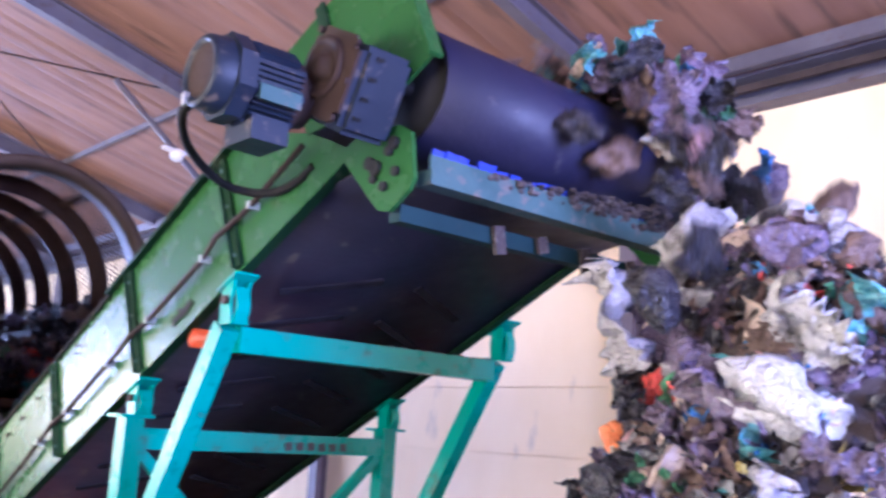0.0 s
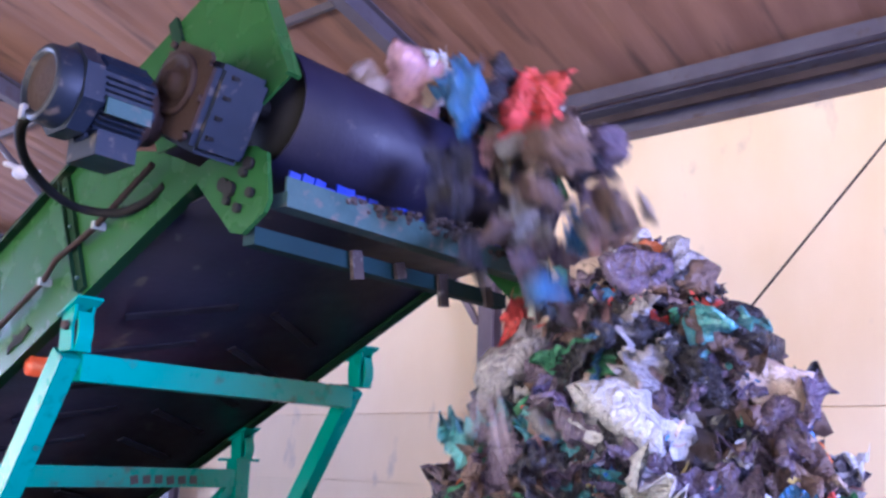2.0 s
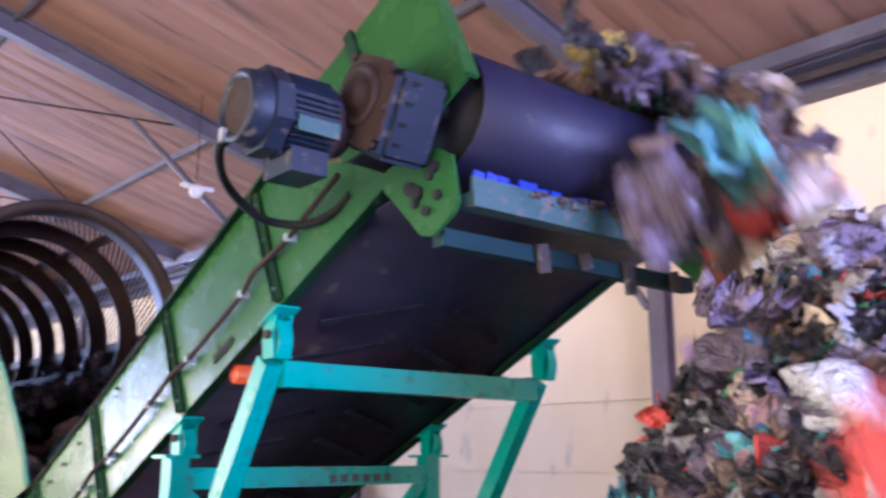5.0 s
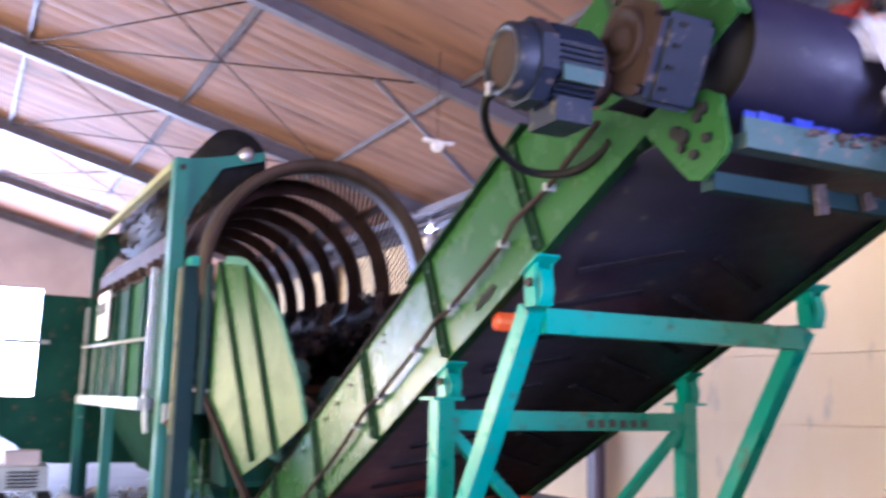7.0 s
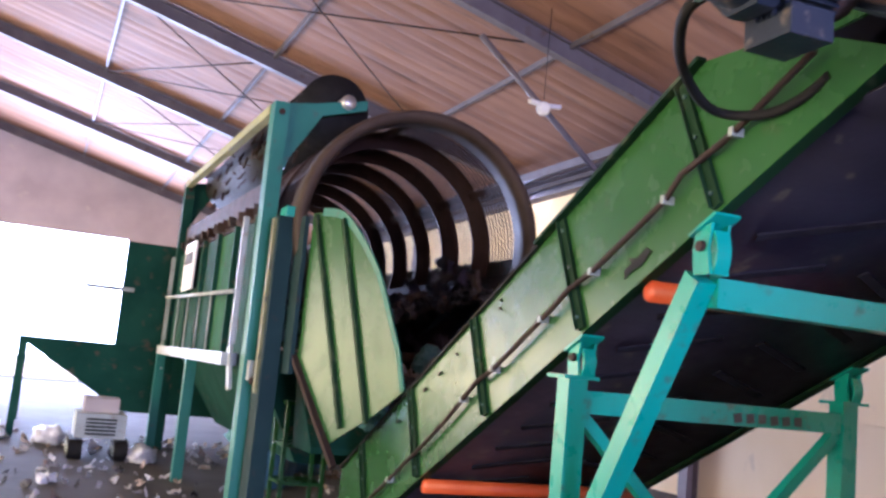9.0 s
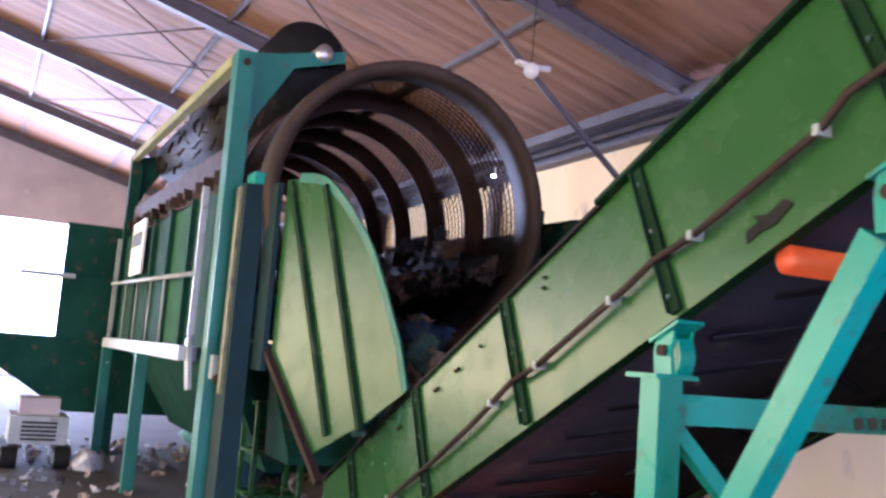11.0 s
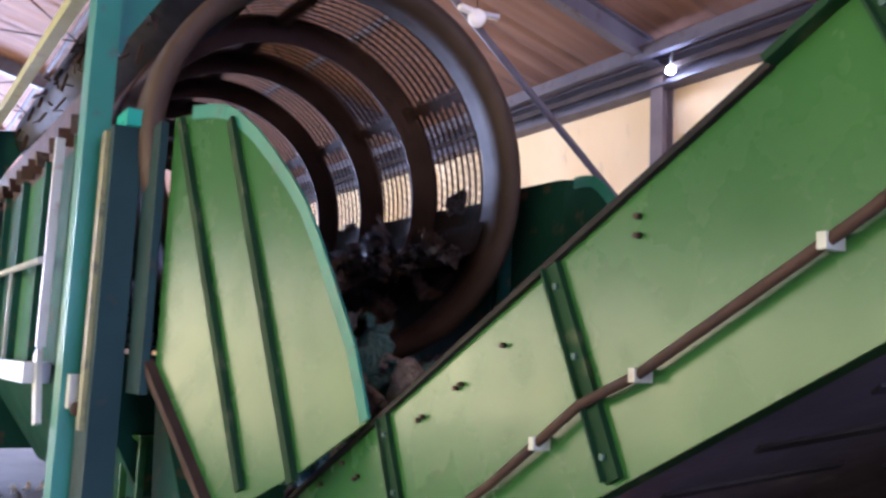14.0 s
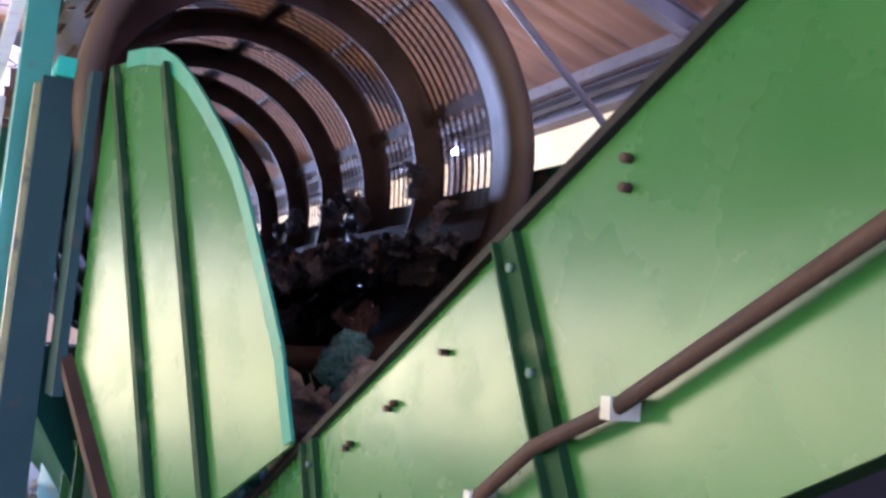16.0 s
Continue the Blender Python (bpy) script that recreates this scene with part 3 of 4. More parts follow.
    cross_lathe(bm, (3.0, 3.0), [(2.185, 0.125), (2.165, 0.125), (2.165, 0.10), (2.175, 0.095), (2.175, 0.05), (2.15, 0.045), (2.15, 0.001)], 28)
    part("gear_flange", bm, RUSTY, g, "rusty round flange")
    for ds, dz in ((-0.14, -0.15), (0.14, -0.15), (-0.14, 0.15), (0.14, 0.15), (-0.15, 0.0), (0.15, 0.0)):
        bm = B()
        tube(bm, [(2.17, 2.99 + ds, 2.975 + dz), (2.19, 2.99 + ds, 2.975 + dz)], 0.016, 6)
        turned(bm)
        part("gear_bolt", bm, RUSTY, g)
    for f in (-0.12, -0.04, 0.04, 0.12):
        bm = B()
        box(bm, 2.24 + 0.06 * (f + 0.12), 2.27 + 0.06 * (f + 0.12), 2.790, 2.80, 2.965 + f, 2.98 + f)
        turned(bm)
        part("side_bolt", bm, RUBBER, g)
    MS, MZ = 3.17, 2.90

    def octagon(bm, w0, w1, r, squash=1.0):
        a = [bm.verts.new((w0, MS + r * math.cos(math.tau * (k + 0.5) / 8) * squash, MZ + r * math.sin(math.tau * (k + 0.5) / 8))) for k in range(8)]
        b = [bm.verts.new((w1, v.co.y, v.co.z)) for v in a]
        bm.faces.new(a), bm.faces.new(b[::-1])
        for k in range(8):
            bm.faces.new((a[k], b[k], b[(k + 1) % 8], a[(k + 1) % 8]))

    bm = B()
    cross_lathe(bm, (MS, MZ), [(2.20, 0.11), (2.13, 0.11), (2.13, 0.15), (2.10, 0.15)], 28)
    part("motor_neck", bm, RUSTY, gear, "rusty motor flange")
    bm = B()
    octagon(bm, 1.90, 2.12, 0.158)
    stator = part("motor_body", bm, MOTOR, gear, bevel=0.008)
    for k in range(8):
        for off in (-0.036, -0.012, 0.012, 0.036):
            a = math.tau * k / 8
            d = Vector((0, math.cos(a), math.sin(a)))
            p = d * 0.152 + Vector((0, -math.sin(a), math.cos(a))) * off
            bm = B()
            bar(bm, Vector((2.10, MS, MZ)) + p, Vector((1.915, MS, MZ)) + p, 0.006, 0.03, d)
            part("cooling_fin", bm, MOTOR, stator)
    bm = B()
    octagon(bm, 1.83, 1.90, 0.176)
    part("end_shield", bm, MOTOR, gear, "blue octagonal end shield", bevel=0.012)
    bm = B()
    cross_lathe(bm, (MS, MZ), [(1.83, 0.150), (1.755, 0.142), (1.745, 0.13), (1.745, 0.115), (1.765, 0.11), (1.765, 0.001)], 32)
    part("fan_cowl", bm, MOTOR, gear, "dark grimy fan cowl")
    bm = B()
    box(bm, 1.93, 2.09, MS - 0.10, MS + 0.10, 2.665, 2.76)
    part("terminal_box", bm, MOTOR, gear, bevel=0.01)
    bm = B()
    box(bm, 1.95, 2.07, MS + 0.15, MS + 0.165, 2.80, 2.86)
    part("name_plate", bm, GREYP, gear, "scuffed pale name plate")
    bm = B()
    tube(bm, [(1.772, MS, MZ), (1.758, MS, MZ)], 0.105, 24)
    part("fan_grille", bm, RUSTY, gear, "rusty brown fan grille")
    bm = B()
    box(bm, 1.80, 1.84, MS - 0.13, MS - 0.085, MZ - 0.03, MZ + 0.04)
    part("lifting_lug", bm, OCHRE, gear, "ochre lifting lug", bevel=0.008)
    bm = B()
    box(bm, 1.92, 2.10, MS - 0.162, MS - 0.15, 2.80, 2.87)
    part("rating_plate", bm, DUSTY, gear, "scuffed pale rating plate")
    bm = B()
    box(bm, 1.735, 1.755, MS + 0.07, MS + 0.10, 2.78, 2.83)
    part("cowl_clip", bm, STEEL, gear, "bright metal clip")


conveyor()


def portal():
    """The leaning support under the conveyor's head."""
    t = thing("leaning_support_frame", (3.46, 5.3, 0), "teal welded steel portal frame leaning under the conveyor", "support frame")
    s0, z0 = 4.13, 2.0
    k = 0.62
    for w in (2.43, 4.33):
        bm = B()
        bar(bm, (w, s0, z0 + 0.03), (w, s0 + k * z0, 0.0), 0.10, 0.10, (0, 1, 0))
        part("leg", bm, TEAL, t, bevel=0.008)
        hanger_foot(t, w, s0 - 0.06, -1 if w < 3 else 1, 0.21)
    bm = B()
    bar(bm, (2.48, s0 + 0.0, 1.97), (4.28, s0 + 0.0, 1.97), 0.10, 0.125)
    part("crossbar", bm, TEAL, t, "teal crossbar strewn with fallen dirt", bevel=0.008)
    rnd = random.Random(3)
    bm = B()
    for i in range(60):
        bmesh.ops.create_icosphere(bm, subdivisions=1, radius=rnd.uniform(0.008, 0.02), matrix=pose(3.1 + rnd.random() ** 0.5 * 1.15, s0 + rnd.uniform(-0.03, 0.03), 2.036) @ Matrix.Diagonal((1.6, 1, 0.5, 1)))
    part("fallen_dirt", bm, SOIL, t, "dark dirt lying on the crossbar", kind="stuff")


def trestle():
    """The upright support further down."""
    t = thing("upright_support_frame", (3.46, 5.1, 0), "teal welded steel trestle with diagonal braces under the conveyor", "support frame")
    s, z, zf = 5.10, 1.572, 1.572
    for w, h in ((2.45, z), (4.29, zf)):
        bm = B()
        box(bm, w - 0.055, w + 0.055, s - 0.055, s + 0.055, 0, h)
        part("post", bm, TEAL, t, bevel=0.008)
        bm = B()
        box(bm, w - 0.10, w + 0.10, s - 0.09, s + 0.09, h, h + 0.018)
        part("cap_plate", bm, TEAL, t)
        hanger_foot(t, w + 0.03 if w < 3 else w, s - 0.03, -1 if w < 3 else 1, 0.17)
    for drop, name in ((0.11, "crossbar"), (0.655, "lower_crossbar")):
        bm = B()
        bar(bm, (2.49, s, z - drop), (4.235, s, zf - drop), 0.09, 0.115)
        part(name, bm, TEAL, t, bevel=0.008)
    for i in range(6):
        bm = B()
        bar(bm, (3.45 + i * 0.085, s - 0.047, z - 0.13 + 0.004 * (i % 3)), (3.50 + i * 0.085, s - 0.047, z - 0.12), 0.008, 0.05)
        part("stencil_mark", bm, LETTER, t, "smudged dark stencil mark")
    for w0, w1, h in ((2.50, 2.97, z), (4.225, 3.75, zf)):
        bm = B()
        bar(bm, (w0, s, h - 0.17), (w1, s, h - 0.61), 0.06, 0.06)
        part("brace", bm, TEAL, t, bevel=0.006)


portal()
trestle()

# ---- the rotary screening drum ----
AX, AZ, RAD = 3.115, 2.775, 1.18
DRUM_S0, DRUM_S1 = 9.12, 15.3


def drum():
    d = thing("screening_drum", (AX, 9.2, AZ), "large rotating drum of dirty brown perforated steel", "trommel screen")
    C = (AX, AZ)
    bm = B()
    lathe(bm, C, [(9.36, RAD - 0.02), (9.36, RAD + 0.03), (9.14, RAD + 0.03), (9.08, RAD + 0.02), (9.06, RAD - 0.02), (9.08, RAD - 0.07), (9.16, RAD - 0.09), (9.36, RAD - 0.09)], 72, True)
    part("mouth_ring", bm, RING, d, "worn brown steel ring at the drum's mouth")
    bands = [9.36, 10.25, 11.15, 12.05, 12.95, 13.85, 14.75, 15.3]
    for i, s in enumerate(bands[1:]):
        bm = B()
        lathe(bm, C, [(s - 0.09, RAD - 0.02), (s - 0.09, RAD + 0.02), (s + 0.09, RAD + 0.02), (s + 0.09, RAD - 0.02), (s + 0.015, RAD - 0.02), (s + 0.015, RAD - 0.15), (s - 0.015, RAD - 0.15), (s - 0.015, RAD - 0.02)], 64, True)
        part("hoop", bm, SCREEN, d, "dark steel hoop with an inner flight")
    for i in range(6):
        a = math.tau * i / 6
        bm = B()
        p = Vector((math.cos(a), 0, math.sin(a))) * (RAD - 0.025)
        bar(bm, Vector((AX, 9.36, AZ)) + p, Vector((AX, 15.3, AZ)) + p, 0.09, 0.05, p)
        part("stringer", bm, SCREEN, d)
    # perforated sheet: a lattice of bars around slotted holes
    n, step, keep = 120, 0.078, 0.30
    verts, faces = [], []
    s = 9.36
    row = 0
    while s < 15.25:
        for k in range(n):
            a0 = math.tau * (k + 0.5 * (row % 2)) / n
            da = math.tau / n
            o = len(verts)
            outer = ((a0, s), (a0 + da, s), (a0 + da, s + step), (a0, s + step))
            inn = ((a0 + da * 0.2, s + step * 0.24), (a0 + da * 0.8, s + step * 0.24), (a0 + da * 0.8, s + step * 0.80), (a0 + da * 0.2, s + step * 0.80))
            for a, t in outer + inn:
                verts.append((RAD * math.cos(a), t - 9.2, RAD * math.sin(a)))
            for j in range(4):
                faces.append((o + j, o + (j + 1) % 4, o + 4 + (j + 1) % 4, o + 4 + j))
        s += step
        row += 1
    me = bpy.data.meshes.new("screen")
    me.from_pydata(verts, [], faces)
    me.materials.append(SCREEN)
    ob = new("screen", me)
    ob.parent = d
    tagged(ob, "perforated brown steel screen sheet", kind="stuff")
    return d


TROMMEL = drum()


def housing():
    h = thing("drum_housing", (2.0, 12.5, 0), "green steel frame and side panels around the drum", "machine frame")
    h.location = ROT @ Vector((1.77, 12.52, 0))
    # posts: near ones teal, farther ones with shade put into a darker colour
    for s, zt in ((9.60, 3.93), (15.45, 4.02)):
        bm = B()
        box(bm, 1.93, 2.07, s - 0.10, s + 0.10, 0, zt)
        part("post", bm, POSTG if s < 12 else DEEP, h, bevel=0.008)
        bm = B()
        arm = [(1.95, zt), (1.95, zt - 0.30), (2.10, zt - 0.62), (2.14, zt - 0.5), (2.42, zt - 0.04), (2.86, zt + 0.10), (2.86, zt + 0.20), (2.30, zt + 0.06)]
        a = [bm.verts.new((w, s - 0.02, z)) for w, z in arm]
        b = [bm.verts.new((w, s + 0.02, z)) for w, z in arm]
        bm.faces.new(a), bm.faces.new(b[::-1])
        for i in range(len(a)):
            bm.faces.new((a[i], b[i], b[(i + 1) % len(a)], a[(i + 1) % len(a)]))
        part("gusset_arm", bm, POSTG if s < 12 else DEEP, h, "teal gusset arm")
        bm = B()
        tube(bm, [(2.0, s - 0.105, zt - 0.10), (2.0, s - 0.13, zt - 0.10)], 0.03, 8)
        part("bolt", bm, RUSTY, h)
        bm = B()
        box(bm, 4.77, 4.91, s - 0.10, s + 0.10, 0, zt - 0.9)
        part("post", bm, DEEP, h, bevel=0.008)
    # brush roller above the drum
    bm = B()
    lathe(bm, (2.58, 4.03), [(9.75, 0.001), (9.75, 0.35), (15.4, 0.35), (15.4, 0.001)], 36)
    roller = part("brush_roller", bm, RUBBER, h, "dark cleaning brush roller caked with dirt")
    bm = B()
    lathe(bm, (2.66, 4.07), [(9.55, 0.001), (9.55, 0.075), (9.76, 0.075)], 20)
    part("roller_bearing", bm, STEEL, roller, "bare steel bearing")
    bm = B()
    rnd = random.Random(9)
    for i in range(120):
        a, s = rnd.uniform(math.pi * 0.45, math.pi * 1.35), rnd.uniform(9.8, 15.3)
        p = Vector((2.58 + 0.35 * math.cos(a), s, 4.02 + 0.35 * math.sin(a)))
        bar(bm, p, p + Vector((rnd.uniform(-0.08, 0.02), rnd.uniform(-0.1, 0.1), rnd.uniform(-0.16, 0.02))), 0.03, 0.008)
    part("caught_rag_fringe", bm, RUSTY, roller, "rags caught in the brush", kind="stuff")
    # upper angle, brown skirt and side panels with ribs
    bm = B()
    bar(bm, (1.97, 9.72, 3.89), (1.97, 15.35, 4.00), 0.09, 0.09)
    part("top_angle", bm, YELLOW, h, "yellowish top angle")
    bm = B()
    quad_box(bm, [(2.02, 9.7, 2.85), (2.04, 9.7, 2.85), (2.04, 15.3, 2.95), (2.02, 15.3, 2.95), (2.02, 9.7, 3.22), (2.04, 9.7, 3.22), (2.04, 15.3, 3.32), (2.02, 15.3, 3.32)])
    part("skirt", bm, SCREEN, h, "brown dirty rubber skirt")
    for i, (a, b) in enumerate(((9.75, 10.75), (10.78, 11.78), (11.81, 12.81), (12.84, 13.84), (13.87, 15.3))):
        bm = B()
        box(bm, 1.98, 2.0, a, b, 1.52, 2.82 + 0.016 * (a - 9.7))
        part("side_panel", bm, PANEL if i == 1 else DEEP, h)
        bm = B()
        box(bm, 1.93, 1.98, a - 0.03, a + 0.03, 1.52, 2.84 + 0.016 * (a - 9.7))
        part("panel_rib", bm, DEEP, h)
    rnd = random.Random(4)
    for i in range(14):
        s = 9.9 + i * 0.38 + rnd.uniform(-0.1, 0.1)
        bm = B()
        bar(bm, (1.96, s, 2.87 + 0.016 * (s - 9.7)), (1.95, s + rnd.uniform(-0.06, 0.06), 2.97 + 0.016 * (s - 9.7)), 0.09, 0.03)
        part("caught_rag", bm, (SOIL, SCREEN, RUSTY)[i % 3], h, "rag caught on the panel edge", bevel=0.01)
    # notice board with unreadable marks
    bm = B()
    box(bm, 1.90, 1.925, 13.3, 14.2, 2.30, 2.94)
    board = part("notice_board", bm, WHITE, h, "white notice board with dark marks")
    for i in range(4):
        bm = B()
        box(bm, 1.885, 1.90, 13.42 + i * 0.17, 13.53 + i * 0.17, 2.64, 2.80)
        part("marks", bm, LETTER, board)
    # walkway, handrail, stanchions
    bm = B()
    box(bm, 1.80, 1.95, 9.95, 15.2, 1.41, 1.53)
    part("walkway", bm, GREYP, h, "pale walkway beam")
    bm = B()
    tube(bm, [(1.84, 9.95, 2.12), (1.84, 15.2, 2.24)], 0.022, 8)
    rail = part("handrail", bm, GREYP, h)
    for s in (11.2, 12.0, 12.9, 13.8):
        bm = B()
        tube(bm, [(1.84, s, 1.53), (1.84, s, 2.12 + 0.023 * (s - 9.95))], 0.012, 6)
        part("stanchion", bm, GREYP, rail)
    for s in (9.95, 15.25):
        # added pale bar that imitates the bright lit edge of the post
        bm = B()
        bar(bm, (1.88, s, 1.62), (1.88, s, 2.85), 0.05, 0.05)
        part("corner_stanchion", bm, GREYP, rail, "pale upright bar standing in for the post's lit edge")
        bm = B()
        plate(bm, [(s - 0.02, 1.62), (s - 0.22, 1.20), (s - 0.10, 1.18), (s + 0.10, 1.56)], 1.86, 0.03)
        part("toe_bracket", bm, GREYP, rail)
    for s in (12.2, 15.1):
        for w in (1.86, 4.85):
            bm = B()
            box(bm, w - 0.06, w + 0.06, s - 0.06, s + 0.06, 0, 1.41)
            # far legs likewise get the shaded colour
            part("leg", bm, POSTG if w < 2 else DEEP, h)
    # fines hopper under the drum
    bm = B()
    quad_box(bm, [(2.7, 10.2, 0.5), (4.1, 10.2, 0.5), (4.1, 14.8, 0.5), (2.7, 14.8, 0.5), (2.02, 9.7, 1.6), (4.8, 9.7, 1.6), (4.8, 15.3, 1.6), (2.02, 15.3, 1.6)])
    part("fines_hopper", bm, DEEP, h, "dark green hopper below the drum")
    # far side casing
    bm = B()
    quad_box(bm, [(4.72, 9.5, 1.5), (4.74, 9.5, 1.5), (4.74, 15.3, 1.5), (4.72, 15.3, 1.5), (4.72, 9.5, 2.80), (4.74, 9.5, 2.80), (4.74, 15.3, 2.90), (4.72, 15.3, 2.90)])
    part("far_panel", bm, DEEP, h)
    # switch box on the post
    bm = B()
    box(bm, 1.96, 2.05, 9.40, 9.52, 1.30, 1.48)
    part("switch_box", bm, GREYP, h, "small pale switch box", bevel=0.01)
    bm = B()
    bmesh.ops.create_uvsphere(bm, u_segments=10, v_segments=6, radius=0.04, matrix=Matrix.Translation((2.0, 9.36, 1.30)))
    part("beacon", bm, RUSTY, h, "small reddish knob")


housing()


def chute():
    c = thing("outlet_chute", (2.3, 8.5, 0), "green ribbed sheet metal chute between drum and conveyor", "chute")
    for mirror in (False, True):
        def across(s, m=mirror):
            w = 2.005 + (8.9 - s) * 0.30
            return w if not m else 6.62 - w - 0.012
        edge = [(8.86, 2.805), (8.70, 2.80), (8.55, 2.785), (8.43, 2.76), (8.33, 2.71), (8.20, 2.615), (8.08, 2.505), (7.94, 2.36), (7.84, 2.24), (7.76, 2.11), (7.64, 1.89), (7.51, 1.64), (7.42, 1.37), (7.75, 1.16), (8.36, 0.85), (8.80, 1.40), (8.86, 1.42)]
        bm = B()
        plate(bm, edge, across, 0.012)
        # far wing is darkened in colour to stand for its shaded side
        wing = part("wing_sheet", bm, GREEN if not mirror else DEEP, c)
        bm = B()
        rim = [(across(s) - 0.004, s, z + 0.006) for s, z in edge[1:13]]
        for p, q in zip(rim, rim[1:]):
            bar(bm, p, q, 0.07, 0.012, (1, 0, 0))
        part("rim_strip", bm, POSTG, wing, "bluish rim strip")
        for (sa, za), (sb, zb) in (((8.79, 2.78), (8.13, 1.03)), ((8.38, 2.72), (7.80, 1.10))):
            bm = B()
            o = -0.012 if not mirror else 0.024
            bar(bm, (across(sa) + o, sa, za), (across(sb) + o, sb, zb), 0.06, 0.026, (1, 0, 0))
            # rib colour holds shade as well as dark green
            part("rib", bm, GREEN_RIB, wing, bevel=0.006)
        bm = B()
        bar(bm, (across(8.90) - 0.02, 8.90, 1.56), (across(8.15) - 0.02, 8.15, 0.72), 0.05, 0.05, (1, 0, 0))
        part("bottom_angle", bm, RUSTY, wing)
    # channel posts beside the mouth; post and web carry their shade as darker colour
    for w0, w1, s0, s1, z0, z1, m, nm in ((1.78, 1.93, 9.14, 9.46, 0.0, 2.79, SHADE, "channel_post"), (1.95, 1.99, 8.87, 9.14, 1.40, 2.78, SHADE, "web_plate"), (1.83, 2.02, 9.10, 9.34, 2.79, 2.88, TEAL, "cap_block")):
        bm = B()
        box(bm, w0, w1, s0, s1, z0, z1)
        part(nm, bm, m, c, bevel=0.008)
    bm = B()
    box(bm, 1.755, 1.78, 9.22, 9.30, 1.2, 2.77)
    part("rusted_strip", bm, OCHRE, c, "yellowed scuffed strip")
    bm = B()
    plate(bm, [(9.55, 1.4), (9.55, 2.90), (9.0, 2.89), (8.84, 2.87), (8.78, 2.80), (8.78, 1.4)], 4.66, 0.014)
    part("far_web_plate", bm, DEEP, c)
    bm = B()
    quad_box(bm, [(2.2, 8.8, 0.75), (4.7, 8.8, 0.75), (4.7, 9.4, 0.75), (2.2, 9.4, 0.75), (2.2, 8.8, 0.8), (4.7, 8.8, 0.8), (4.7, 9.5, 1.5), (2.2, 9.5, 1.5)])
    part("slide_sheet", bm, DEEP, c)


chute()


# ---- beyond the drum: feed hopper, loader, drums, ladder, litter ----
def background():
    f = thing("feed_hopper", (1.0, 18, 0), "dark green feed hopper on posts beyond the drum", "hopper")
    bm = B()
    quad_box(bm, [(1.3, 16.4, 0.45), (3.8, 16.4, 0.45), (3.8, 18.2, 0.45), (1.3, 18.2, 0.45), (-0.33, 16.0, 1.48), (4.2, 16.0, 1.48), (4.2, 19.4, 1.48), (-0.33, 19.4, 1.48)])
    part("bin", bm, DEEP, f)
    bm = B()
    box(bm, 1.05, 2.0, 16.2, 16.3, 1.45, 3.1)
    part("back_plate", bm, DEEP, f)
    for w, s in ((-0.25, 16.2), (-0.25, 19.2), (4.1, 16.2), (4.1, 19.2)):
        bm = B()
        box(bm, w - 0.05, w + 0.05, s - 0.05, s + 0.05, 0, 1.47)
        part("leg", bm, DEEP, f)
    bm = B()
    box(bm, 0.5, 1.2, 15.9, 16.0, 2.3, 2.36)
    part("guard_rail", bm, GREYP, f)

    e = thing("tracked_loader", (1.5, 19.5, 0), "small pale dusty tracked loader parked on the floor", "loader")
    W_, S_ = 1.45, 18.6
    e.location, e.scale = ROT @ Vector((0.88, 14.76, 0)), (0.62, 0.62, 0.62)
    for k in (-0.45, 0.45):
        bm = B()
        out = []
        for i in range(20):
            a = math.tau * i / 20
            out.append((S_ + math.copysign(0.55, math.cos(a)) + 0.20 * math.cos(a), 0.21 + 0.20 * math.sin(a)))
        plate(bm, out, W_ + k - 0.14, 0.28)
        tr = part("track", bm, RUBBER, e)
        for i in range(3):
            bm = B()
            cross_lathe(bm, (S_ - 0.5 + 0.5 * i, 0.2), [(W_ + k - 0.15, 0.001), (W_ + k - 0.15, 0.11), (W_ + k + 0.15, 0.11), (W_ + k + 0.15, 0.001)], 14)
            part("track_wheel", bm, GREYP, tr)
    bm = B()
    box(bm, W_ - 0.5, W_ + 0.5, S_ - 0.65, S_ + 0.7, 0.45, 0.95)
    part("engine_body", bm, GREYP, e, bevel=0.05)
    bm = B()
    box(bm, W_ - 0.35, W_ + 0.35, S_ - 0.2, S_ + 0.6, 0.95, 1.25)
    part("cab", bm, PLASTER, e, "dusty pinkish cab", bevel=0.04)
    for i in range(5):
        bm = B()
        box(bm, W_ - 0.3, W_ + 0.3, S_ - 0.68, S_ - 0.65, 0.52 + i * 0.075, 0.56 + i * 0.075)
        part("grille_slat", bm, RUBBER, e)
    for w, s in ((3.0, 13.2), (3.6, 13.6), (2.6, 12.1)):
        t = thing("plastic_barrel", (w, s, 0), "blue plastic barrel standing below the drum", "barrel", "blue barrels")
        bm = B()
        prof = [(0.0, 0.001), (0.0, 0.27), (0.06, 0.29), (0.28, 0.285), (0.30, 0.30), (0.33, 0.285), (0.58, 0.285), (0.60, 0.30), (0.63, 0.285), (0.84, 0.28), (0.88, 0.25), (0.88, 0.001)]
        rings = [[bm.verts.new((w + r * math.cos(k * math.tau / 24), s + r * math.sin(k * math.tau / 24), z)) for k in range(24)] for z, r in prof]
        for a, b in zip(rings, rings[1:]):
            for k in range(24):
                bm.faces.new((a[k], a[(k + 1) % 24], b[(k + 1) % 24], b[k])).smooth = True
        part("barrel", bm, BARREL, t)
        bm = B()
        tube(bm, [(w + 0.12, s, 0.87), (w + 0.12, s, 0.91)], 0.035, 10)
        part("bung", bm, RUBBER, t)
    # small stand beside the chute
    st = thing("step_stand", (2.5, 9.9, 0), "pale green steel step stand beside the chute", "step stand")
